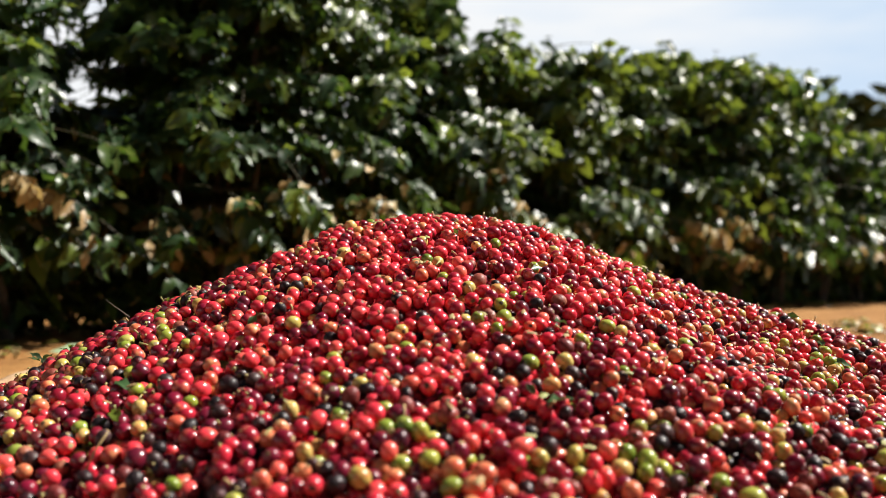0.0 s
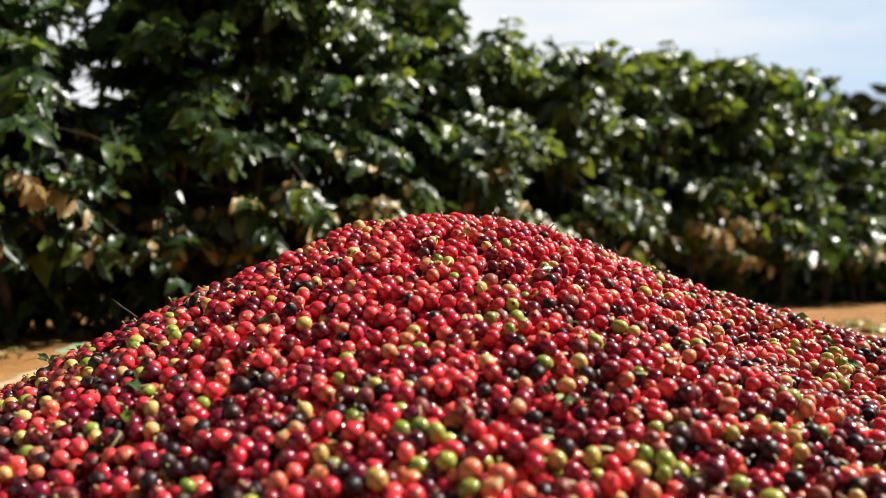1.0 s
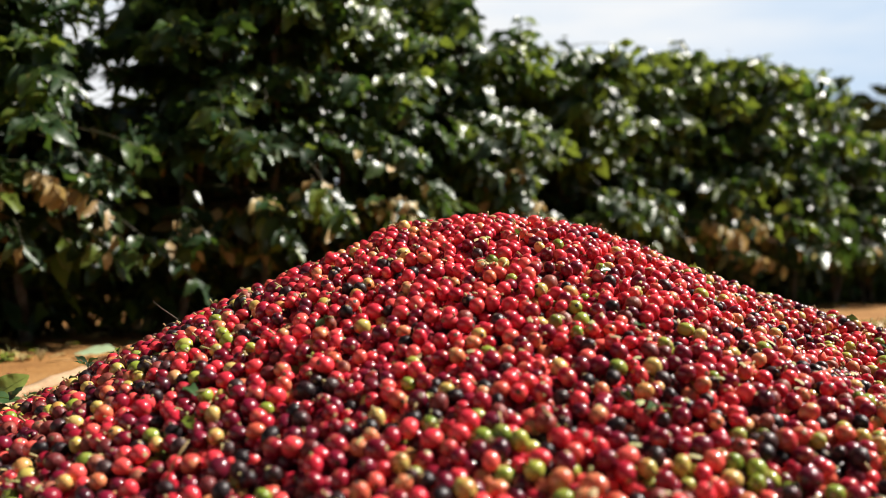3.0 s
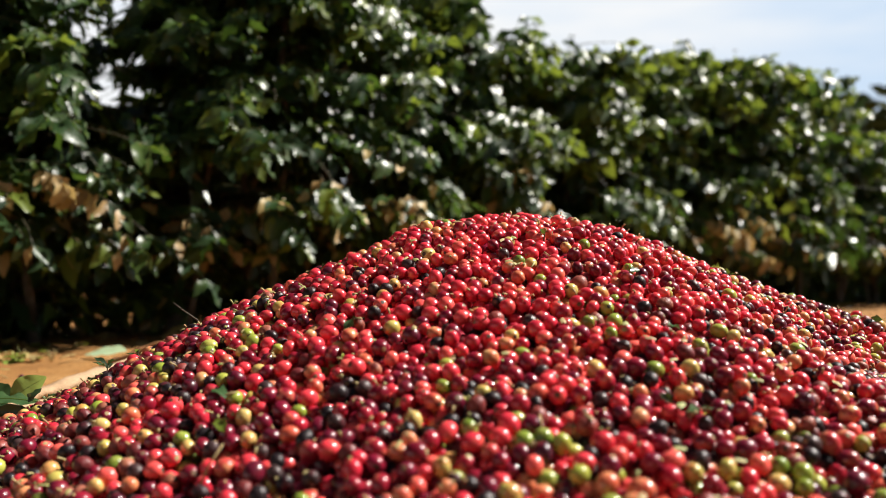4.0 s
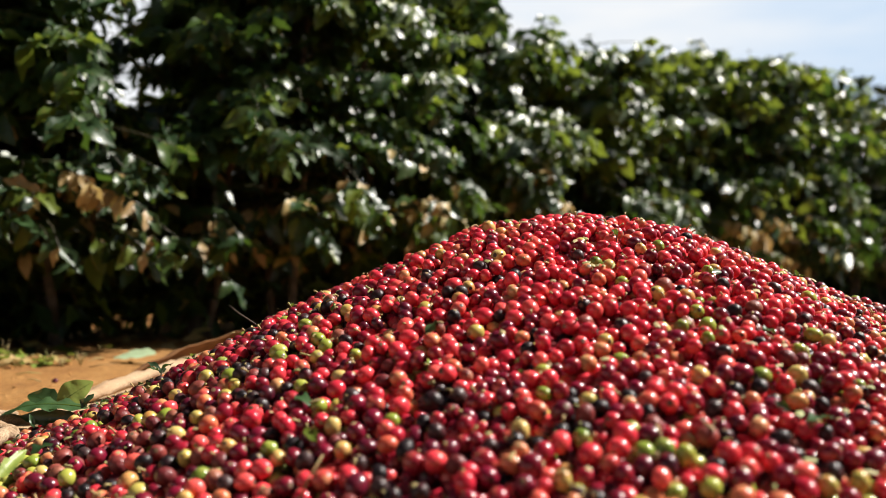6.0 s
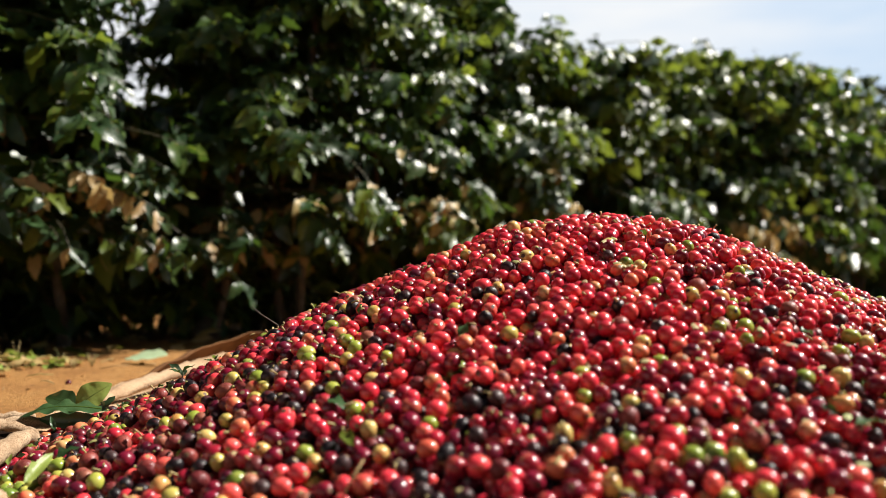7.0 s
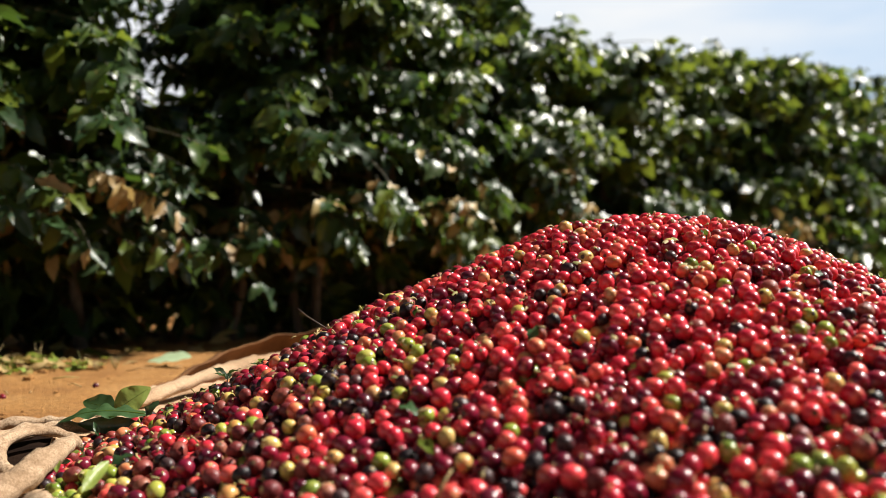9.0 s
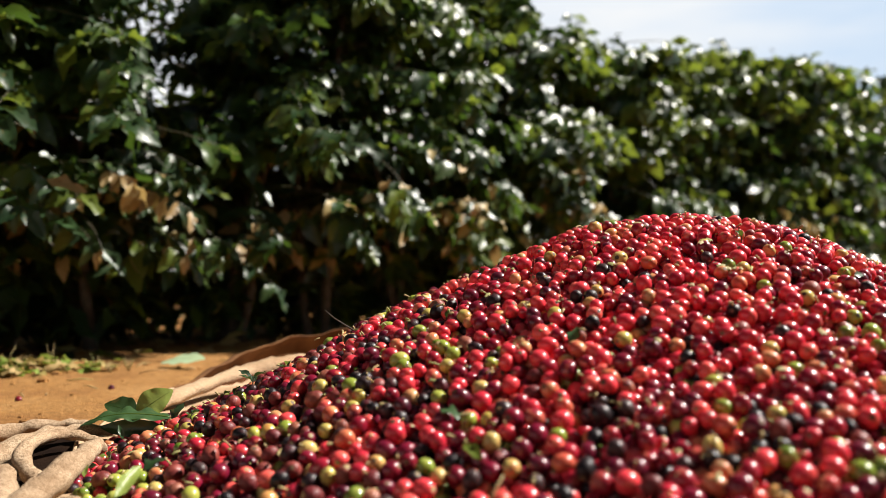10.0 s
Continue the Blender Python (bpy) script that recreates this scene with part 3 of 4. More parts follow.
def coffee_plant(x, y, high, seed, fine, singles, dense=60, cut=False):
    """A coffee shrub: two or three stems, tiers of arching branches, paired glossy leaves."""
    rnd = random.Random(seed)
    plant = tagged(new("coffee_plant"), "coffee shrub with glossy dark green leaves, some browned low down", "shrub", "coffee hedge row")
    plant.location = (x, y, ground_height(x, y))
    leaves, bv, bf = [], [], []
    loose = cut and x > 0.3
    for s in range(rnd.choice((2, 3))):
        a = rnd.random() * 6.28
        foot = Vector((0.05 * math.cos(a), 0.05 * math.sin(a), -0.02))
        tip = Vector((0.26 * math.cos(a) + rnd.gauss(0, 0.05), 0.26 * math.sin(a) + rnd.gauss(0, 0.05), high * rnd.uniform(0.80, 0.96)))
        path = [foot.lerp(tip, t) + Vector((rnd.gauss(0, 0.012), rnd.gauss(0, 0.012), 0)) for t in np.linspace(0, 1, 9)]
        while cut and len(path) > 3 and (plant.location + path[-1]).z > hedge_top(plant.location + path[-1]) - 0.06:
            path.pop()
        v, f = tube(path, [0.020 - 0.014 * t for t in np.linspace(0, 1, len(path))])
        under(new("trunk", mesh_from("trunk", v, f, [bark.m])), plant)
        tiers = int(dense * high / 1.6)
        skirt = 13 if cut else 0
        for b in range(-skirt, tiers):
            t = 0.04 + 0.96 * ((max(b, 0) + rnd.random()) / tiers) ** (0.85 if cut else 1.0)
            az = rnd.random() * 6.28
            if b < 0:
                # low shoots on the row's far side
                t, az = rnd.uniform(0.05, 0.22), 2.28 + rnd.uniform(-0.9, 0.9)
            root = foot.lerp(tip, t)
            span = (0.62 - 0.30 * max(0, t - 0.45) / 0.55) * rnd.uniform(0.65, 1.1) * (0.75 if b < 0 else 0.40 if t < 0.24 else 1.22 if t < 0.50 else 1.0)
            rise = rnd.uniform(0.05, 0.30) + 0.8 * max(0, t - 0.75)
            sag = rnd.uniform(0.30, 0.6) * (1.1 - t * 0.6) * (0.4 if t < 0.24 else 1.0)
            out = Vector((math.cos(az), math.sin(az), 0))
            side = Vector((-out.y, out.x, 0))
            pts = [root + out * (span * u) + Vector((0, 0, span * (rise * u - sag * u * u))) + side * (0.06 * math.sin(3 * u + az)) for u in np.linspace(0, 1, 7)]
            for p in pts:
                p.z = max(p.z, 0.07)
            if cut and (plant.location + root).z > hedge_top(plant.location + root) + 0.02:
                continue
            if cut and any((plant.location + p - a).cross(d).length < 0.6 * min(r, 0.05) for p in pts for a, d, r in THIN):
                continue
            # a branch that ends in a gap of the hedge stops short of it
            long = 6
            while long > 2 and t < 0.72 and in_hollow(plant.location, pts[long]):
                long -= 1
            while cut and long > 1 and (plant.location + pts[long]).z > hedge_top(plant.location + pts[long]) - 0.05:
                long -= 1
            end = long
            while cut and end > 2 and pts[end].z < 0.29 and pts[end].x * 0.65 - pts[end].y * 0.76 > 0.05:
                end -= 1
            line = pts[:end + 1] if cut else pts[:end + 1:2]
            v, f = tube(line, [0.0034 - 0.0022 * u for u in np.linspace(0, 1, len(line))], 3)
            o = len(bv)
            bv += v
            bf += [tuple(i + o for i in q) for q in f]
            pairs = int(span / 0.050)
            bare = 0.22
            for n in range(pairs + 1):
                u = bare + (1 - bare) * n / max(1, pairs)
                k = min(5, int(u * 6))
                p = pts[k].lerp(pts[k + 1], u * 6 - k)
                d = (pts[k + 1] - pts[k]).normalized()
                for sgn in (-1, 1):
                    if rnd.random() < (0.14 if out.x * 0.65 > out.y * 0.76 else 0.03):
                        continue
                    spot = plant.location + p
                    if t < 0.72 and (u > (long + 0.3) / 6 or in_hollow(plant.location, p)):
                        continue
                    if cut and p.z < 0.29 and p.x * 0.65 - p.y * 0.76 > 0.05 and rnd.random() < 0.88:
                        continue
                    way = (side * sgn * rnd.uniform(0.6, 1.0) + d * rnd.uniform(0.2, 0.8) + Vector((0, 0, rnd.uniform(-1.6, 0.0) if loose else rnd.uniform(-1.1, 0.15)))).normalized()
                    if n == pairs:
                        way = (d + side * sgn * 0.3 + Vector((0, 0, rnd.uniform(-0.3, 0.5)))).normalized()
                    nz = Vector((rnd.gauss(0, 0.85 if loose else 0.5), rnd.gauss(0, 0.85 if loose else 0.5), 1)) + out * 0.6
                    if rnd.random() < 0.12:
                        nz = nz + Vector((1.1, -1.0, 0.2))
                    xa = way.cross(nz).normalized()
                    za = xa.cross(way)
                    size = rnd.uniform(0.078, 0.142) * (0.7 if n == pairs else 1.0)
                    c = 0
                    if n >= pairs - 1 and rnd.random() < 0.45 + 0.3 * (t > 0.7) or rnd.random() < 0.09 + (0.22 if 0.3 < spot.x < 1.7 else 0.0) + 0.50 * max(0.0, noise.noise(spot * 2.1 + Vector((5.0, 2.0, 0.0)))):
                        c = 1
                    brown = max(0.0, noise.noise(spot * 2.7 + Vector((0.0, 9.0, 4.0))))
                    if rnd.random() < (0.22 + 0.7 * brown if 0.17 < t < 0.34 else 0.05 if t < 0.17 else 0.06 + 0.5 * brown if t < 0.46 else 0.0):
                        c = 2
                    size *= (0.72 if c == 2 else 1.0) * (1.25 if dense < 50 or loose else 1.0)
                    if cut and (u > (end + 0.3) / 6 and end < long or spot.z > hedge_top(spot + way * size * 0.5)):
                        continue
                    m = Matrix((xa, way, za)).transposed().to_4x4()
                    m = Matrix.Translation(p) @ m @ Matrix.Diagonal((size, size, size, 1))
                    leaves.append((m, c, 1 if c == 2 else rnd.randrange(3), p))
    tagged(under(new("twigwork", mesh_from("twigwork", bv, bf, [twig_mat.m])), plant), kind="stuff")
    # thin spots that let the sky through
    leaves = [q for q in leaves if all(((plant.location + q[0] @ Vector((0, 0.5, 0))) - a).cross(d).length > r for a, d, r in THIN)]
    # leaves at the sunny outer face first
    leaves.sort(key=lambda q: -(q[3].x * 0.74 - q[3].y * 0.67 + 0.2 * q[3].z))
    for m, c, k, p in leaves[:singles]:
        ob = under(new("leaf", LEAF_MESH[k][c]), plant)
        ob.matrix_basis = m
    rest = leaves[singles:]
    outer, inner = 440 if fine else 0, 700 if cut else 0
    for k, kit, pick in [(k, LEAF_FINE, rest[:outer]) for k in range(3)] + [(k, LEAF_FAR, rest[outer:outer + inner]) for k in range(3)] + [(k, LEAF_PLAIN, rest[outer + inner:]) for k in range(3)]:
        some = [q for q in pick if q[2] == k]
        if some:
            me = joined("foliage", *kit[k], np.array([np.array(q[0]) for q in some]), [q[1] for q in some], LEAF)
            tagged(under(new("foliage", me), plant), kind="stuff")
    return plant


# the row's line, bend by bend: place of the stems and height of the shrubs there
ROW = [(Vector((-3.2, 1.75)), 1.8), (Vector((-1.6, 3.13)), 1.85), (Vector((-0.18, 4.37)), 1.80), (Vector((0.15, 5.05)), 1.74), (Vector((1.4, 5.84)), 1.90),
       (Vector((2.62, 6.60)), 1.87), (Vector((2.75, 6.95)), 1.62), (Vector((5.2, 7.9)), 1.38)]


def along_row(s):
    for (a, ha), (b, hb) in zip(ROW, ROW[1:]):
        d = (b - a).length
        if s <= d:
            break
        s -= d
    u = min(1.0, s / d)
    return a.lerp(b, u), ha + (hb - ha) * u


hedge = []
for i in range(24):
    at, hh = along_row(0.44 * i)
    hedge.append(coffee_plant(at.x, at.y, hh + 0.16 + 0.05 * math.sin(i * 2.4), 100 + i, i < 19, 80 if i < 14 else 40, 68 if i < 11 else 54, True))


# the next row of the plantation, beyond the hedge
for i in range(16):
    at = Vector((-5.3, 3.0)) + Vector((0.76, 0.65)) * (0.8 * i)
    coffee_plant(at.x, at.y, 1.12 + 0.08 * math.sin(i * 1.3), 700 + i, False, 0, 34)

# unseen row added across the path behind the camera, to cut low sky light
for i in range(13):
    at = Vector((2.1, -0.6)) + Vector((0.66, 0.75)) * (0.85 * (i - 6.5))
    coffee_plant(at.x, at.y, 2.0 + 0.1 * math.sin(i * 2.1), 500 + i, False, 0, 32)


def spray(root, tip, pairs, kinds, size, seed, sheen=0.5, hang=0.5):
    """A branch that stands out of the hedge's face, with leaves in pairs that hang from it and turn to the light."""
    rnd = random.Random(seed)
    a, b = Vector(root), Vector(tip)
    plant = min(hedge, key=lambda h: (h.location.xy - a.xy).length)
    sag = Vector((0, 0, 0.10 * (b - a).length))
    pts = [a.lerp(b, u) + sag * (4 * u * (1 - u)) - plant.location for u in np.linspace(0, 1, 9)]
    stem = under(new("branch", mesh_from("branch", *tube(pts, [0.0028 - 0.0002 * q for q in range(9)], 5), [twig_mat.m])), plant)
    out = Vector((b.x - a.x, b.y - a.y, 0)).normalized()
    side = Vector((-out.y, out.x, 0))
    for q in range(pairs):
        u = 0.12 + 0.88 * q / max(1, pairs - 1)
        k = min(7, int(u * 8))
        p = pts[k].lerp(pts[k + 1], u * 8 - k)
        for sgn in (-1, 1):
            way = (side * sgn * rnd.uniform(0.4, 1.0) + out * rnd.uniform(0.1, 0.9) + Vector((0, 0, -hang * rnd.uniform(0.3, 1.8)))).normalized()
            nz = Vector((0.68, -0.60, 0.42)) * sheen + Vector((rnd.gauss(0, 0.4), rnd.gauss(0, 0.4), 0.6 * (1 - sheen) + rnd.gauss(0, 0.3)))
            xa = way.cross(nz).normalized()
            ln = size * rnd.uniform(0.7, 1.2)
            leaf = under(new("leaf", LEAF_MESH[rnd.randrange(3)][rnd.choice(kinds)]), stem)
            leaf.matrix_basis = Matrix.Translation(p) @ Matrix((xa, way, xa.cross(way))).transposed().to_4x4() @ Matrix.Diagonal((ln, ln, ln, 1))


GLOSSY, YELLOWED, BROWNED = (0, 0, 3, 0), (1, 1, 0, 3), (2, 2, 2, 0)
for k, (root, tip, pairs, kinds, size, sheen, hang) in enumerate((
        ((-1.57, 2.92, 0.52), (-1.25, 2.63, 0.50), 6, (2, 2, 2), 0.085, 0.4, 1.3),
        ((-1.40, 2.88, 0.48), (-1.09, 2.64, 0.42), 7, BROWNED, 0.080, 0.4, 1.2),
        ((-1.50, 3.05, 0.64), (-1.14, 2.86, 0.57), 5, GLOSSY, 0.110, 0.9, 0.7),
        ((-1.00, 3.45, 0.72), (-0.74, 3.17, 0.67), 6, GLOSSY, 0.110, 1.0, 0.8),
        ((-0.86, 3.50, 0.70), (-0.53, 3.24, 0.65), 6, GLOSSY, 0.105, 1.0, 1.1),
        ((-0.90, 3.55, 1.00), (-0.56, 3.27, 0.95), 5, YELLOWED, 0.110, 0.7, 0.7),
        ((-0.55, 3.85, 0.74), (-0.26, 3.52, 0.70), 6, GLOSSY, 0.110, 0.9, 0.9),
        ((-0.50, 3.95, 0.72), (-0.18, 3.60, 0.70), 4, YELLOWED, 0.100, 0.5, 0.5),
        ((-0.40, 4.00, 0.95), (-0.22, 3.68, 0.90), 5, GLOSSY, 0.105, 1.0, 1.1),
        ((-0.05, 4.30, 0.72), (0.15, 3.95, 0.66), 6, GLOSSY, 0.110, 1.0, 0.9),
        ((-1.05, 3.45, 0.43), (-0.74, 3.21, 0.42), 5, (2, 2, 1, 0), 0.080, 0.5, 1.0),
        ((-1.25, 3.30, 0.28), (-0.92, 2.98, 0.20), 4, (3, 1, 0), 0.095, 0.5, 0.9),
        ((-0.85, 3.60, 0.42), (-0.50, 3.30, 0.38), 4, (2, 0, 1), 0.085, 0.5, 0.9),
        ((0.75, 5.35, 0.70), (1.16, 5.02, 0.58), 8, (1, 1, 2, 0), 0.110, 0.6, 0.9),
        ((1.10, 5.55, 0.52), (1.50, 5.25, 0.42), 7, (2, 1, 0, 2), 0.100, 0.6, 1.2),
        ((1.20, 5.70, 1.18), (1.46, 5.42, 1.08), 5, YELLOWED, 0.120, 0.6, 0.7),
        ((-1.85, 2.80, 0.44), (-1.52, 2.57, 0.42), 5, (0, 3, 1), 0.090, 0.8, 0.8),
        ((-1.72, 2.90, 0.42), (-1.46, 2.60, 0.40), 5, (1, 3, 1, 0), 0.085, 0.8, 0.8),
        ((-1.60, 2.95, 0.38), (-1.38, 2.66, 0.33), 4, (3, 3, 0, 1), 0.090, 0.9, 1.0),
        ((-1.75, 2.76, 0.54), (-1.44, 2.50, 0.50), 5, (2, 1, 1, 3), 0.090, 0.5, 1.0),
        ((-1.32, 3.02, 0.36), (-1.06, 2.76, 0.30), 4, (2, 1, 0), 0.085, 0.5, 1.1),
        ((0.82, 5.25, 0.52), (1.15, 4.82, 0.42), 8, (1, 1, 6, 0), 0.115, 0.6, 1.1),
        ((1.34, 5.66, 0.50), (1.66, 5.12, 0.38), 9, (2, 2, 2, 1), 0.110, 0.6, 1.3),
        ((1.54, 5.76, 0.36), (1.82, 5.22, 0.26), 9, (2, 2, 2, 1), 0.110, 0.6, 1.3),
        ((1.60, 5.76, 0.58), (1.84, 5.28, 0.46), 8, (2, 2, 1, 0), 0.110, 0.6, 1.2),
        ((1.74, 5.84, 0.28), (2.02, 5.40, 0.20), 7, (2, 2, 1), 0.095, 0.6, 1.2))):
    spray(root, tip, pairs, kinds, size, 900 + k, sheen, hang)
# shoots that the shears missed
spray((0.36, 5.02, 1.30), (0.37, 4.98, 1.62), 6, (0, 0, 1), 0.115, 940, 0.4, 0.4)
spray((0.30, 5.02, 1.30), (0.27, 4.96, 1.54), 5, (0, 0, 1), 0.110, 941, 0.4, 0.5)
spray((0.44, 5.04, 1.28), (0.50, 4.98, 1.48), 5, (0, 1, 1), 0.110, 942, 0.4, 0.5)
spray((1.58, 6.32, 1.50), (1.59, 6.28, 1.80), 5, (0, 0, 1), 0.105, 943, 0.4, 0.4)

# ================= distant trees =================


def far_tree(x, y, high, seed):
    rnd = random.Random(seed)
    tree = tagged(new("tree"), "dark green broad tree on the far edge of the plantation", "tree", "distant trees")
    tree.location = (x, y, 0)
    v, f = tube([(0, 0, -0.2), (0.1, 0, high * 0.25), (0, 0.1, high * 0.55), (0.1, 0, high * 0.85)], [0.35, 0.26, 0.17, 0.06], 8)
    under(new("trunk", mesh_from("trunk", v, f, [bark.m])), tree)
    ms = []
    for c in range(16):
        a, u = rnd.random() * 6.28, rnd.random()
        centre = Vector((math.cos(a) * high * 0.42 * u, math.sin(a) * high * 0.42 * u, high * (0.40 + 0.40 * rnd.random())))
        for n in range(60):
            p = centre + Vector((rnd.gauss(0, 0.09), rnd.gauss(0, 0.09), rnd.gauss(0, 0.07))) * high
            e = Euler((rnd.uniform(-0.9, 0.9), rnd.uniform(-0.9, 0.9), rnd.random() * 6.28))
            ms.append(np.array(Matrix.LocRotScale(p, e, (1.8, 1.5, 1.5))))
    tagged(under(new("crown", joined("crown", *LEAF_FAR[0], np.array(ms), [0] * len(ms), [tree_leaf.m])), tree), kind="stuff")


for i in range(9):
    far_tree(22 + 2.7 * i + 0.5 * math.sin(i * 2.3), 58 + 2 * math.sin(i * 1.7), 11.1 + 0.35 * math.sin(i * 3.1), 300 + i)

# ================= sacking under the pile =================


def uv_by_size(me, sides=0, length=1.0, thick=0.02):
    """Lays the weave at its true size: along x and y, or along and round a fold with so many sides."""
    layer = me.uv_layers.new(name="weave")
    rows = max(1, len(me.vertices) // sides - 1) if sides else 1
    for face in me.polygons:
        first = face.vertices[0] % sides if sides else 0
        for li in face.loop_indices:
            k = me.loops[li].vertex_index
            c = me.vertices[k].co
            if sides:
                turn = k % sides
                turn += sides if first == sides - 1 and turn == 0 else 0
                layer.data[li].uv = (k // sides / rows * length, turn / sides * 6.28 * thick)
            else:
                layer.data[li].uv = (c.x + 0.6 * c.z, c.y + 0.6 * c.z)
    return me


def bell(a, mid, wide):
    d = (a - mid + math.pi) % (2 * math.pi) - math.pi
    return math.exp(-(d / wide) ** 2)


def build_sack():
    sack = tagged(new("sack_cloth"), "worn pale brown jute sacking with gathered folds under the cherries", "sackcloth")
    rings, steps = 16, 220
    top = []
    for k in range(steps):
        a = 2 * math.pi * k / steps
        ca, sa = math.cos(a), math.sin(a)
        ax = RIGHT if ca > 0 else LEFT
        back_left, right = bell(a, 2.20, 0.42), bell(a, 0.35, 0.5)
        reach = 1.00 + 0.05 * noise.noise(Vector((ca * 2, sa * 2, 1))) + 0.13 * back_left + 0.07 * right - 0.10 * bell(a, 3.2, 0.55)
        for r in range(rings):
            u = r / (rings - 1)
            lip = max(0.0, (u - 0.72) / 0.28)
            curl = back_left * 0.112 + right * 0.04
            rad = 0.70 + (reach - 0.70) * min(1.0, u / 0.72) - curl * 0.55 * lip ** 2 + 0.02 * lip * (1 - lip)
            x, y = PEAK[0] + ca * rad * ax, PEAK[1] + sa * rad * DEPTH
            z = 0.008 + 0.022 * u * abs(noise.noise(Vector((x * 6, y * 6, 5)))) + 0.008 * u * noise.noise(Vector((x * 15, y * 15, 2)))
            z += curl * 0.80 * math.sin(lip * 1.5) * (1 + 0.35 * noise.noise(Vector((a * 5, 2, 7))))
            top.append((x, y, max(z, 0.006)))
    n = len(top)
    v = top + [(x, y, z - 0.004) for x, y, z in top]
    f = []
    for k in range(steps):
        for r in range(rings - 1):
            a, b, c, d = k * rings + r, k * rings + r + 1, ((k + 1) % steps) * rings + r + 1, ((k + 1) % steps) * rings + r
            f += [(a, b, c, d), (n + d, n + c, n + b, n + a)]
        a, b = k * rings + rings - 1, ((k + 1) % steps) * rings + rings - 1
        f.append((a, n + a, n + b, b))
    slots = []
    for face in f:
        r, k = face[0] % n % rings, face[0] % n // rings
        # the raised lip takes the brown with shade in its colour
        turned_up = bell(2 * math.pi * k / steps, 2.20, 0.42) > 0.25 and r >= 0.76 * (rings - 1)
        slots.append(1 if turned_up else 0)
    under(new("sheet", uv_by_size(mesh_from("sheet", v, f, [pale.m, hem.m], slots))), sack)
    folds = (
        ([(-0.96, 1.60, 0.020), (-1.008, 1.575, 0.025), (-1.05, 1.547, 0.025), (-1.09, 1.502, 0.02), (-1.13, 1.415, 0.018)], 0.014, jute),
        ([(-0.885, 1.500, 0.030), (-0.944, 1.487, 0.033), (-0.969, 1.429, 0.034), (-0.984, 1.359, 0.03), (-1.01, 1.27, 0.02)], 0.0165, jute),
        ([(-0.873, 1.415, 0.026), (-0.893, 1.437, 0.030), (-0.928, 1.409, 0.044), (-0.938, 1.345, 0.048), (-0.927, 1.285, 0.040), (-0.898, 1.245, 0.026), (-0.866, 1.225, 0.016)], 0.0115, jute),
        ([(-0.866, 1.406, 0.026), (-0.849, 1.324, 0.044), (-0.837, 1.248, 0.046), (-0.834, 1.180, 0.042), (-0.836, 1.118, 0.034), (-0.85, 1.03, 0.02)], 0.0185, jute),
        ([(-0.965, 1.33, 0.014), (-0.930, 1.245, 0.024), (-0.890, 1.150, 0.024), (-0.850, 1.050, 0.016)], 0.020, jute),
        ([(-0.81, 1.140, 0.016), (-0.790, 1.095, 0.028), (-0.755, 1.045, 0.035), (-0.708, 0.97, 0.026), (-0.64, 0.89, 0.012)], 0.020, jute),
        ([(-0.940, 1.66, 0.014), (-0.895, 1.75, 0.030), (-0.835, 1.87, 0.048), (-0.765, 1.96, 0.062), (-0.695, 2.04, 0.068), (-0.61, 2.12, 0.058)], 0.026, pale),
        ([(-0.875, 1.62, 0.012), (-0.852, 1.69, 0.020), (-0.784, 1.826, 0.026), (-0.72, 1.90, 0.026)], 0.012, pale),
    )
    # near-black sheet that paints the shade inside the sack, between the folds
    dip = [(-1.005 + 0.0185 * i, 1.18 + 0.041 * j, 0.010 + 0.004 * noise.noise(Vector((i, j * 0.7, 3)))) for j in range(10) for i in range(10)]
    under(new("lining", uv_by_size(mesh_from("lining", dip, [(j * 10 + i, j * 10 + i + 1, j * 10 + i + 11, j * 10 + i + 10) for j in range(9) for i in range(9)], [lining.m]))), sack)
    for path, thick, cloth in folds:
        pts = []
        k = len(path) - 1
        for q in range(37):
            t = q / 36 * k
            i = min(int(t), k - 1)
            t -= i
            p = [Vector(path[max(0, min(k, i + o))]) - Vector((0, 0, 0.004)) for o in (-1, 0, 1, 2)]
            pts.append(0.5 * ((2 * p[1]) + (p[2] - p[0]) * t + (2 * p[0] - 5 * p[1] + 4 * p[2] - p[3]) * t * t + (3 * p[1] - p[0] - 3 * p[2] + p[3]) * t ** 3))
        radii = [thick * (0.50 + 0.50 * min(1, q / 22)) * (0.45 + 0.55 * min(1, (q + 1) / 4, (36 - q) / 3)) * (1 + 0.26 * noise.noise(Vector((q * 0.23, thick * 500, 1)))) for q in range(37)]
        v, f = tube(pts, radii, 14, 0.62 if cloth is pale else 0.85)
        v = [p + Vector((noise.noise(p * 60), noise.noise(p * 60 + Vector((7, 0, 0))), noise.noise(p * 60 + Vector((0, 9, 0))))) * 0.0025 + Vector((0, 0, 1)) * (0.0050 * noise.noise(Vector((p.x * 70, p.y * 22, 4)))) for p in v]
        under(new("fold", uv_by_size(mesh_from("fold", v, f, [cloth.m]), 14, sum((pts[q + 1] - pts[q]).length for q in range(36)), thick)), sack)


build_sack()

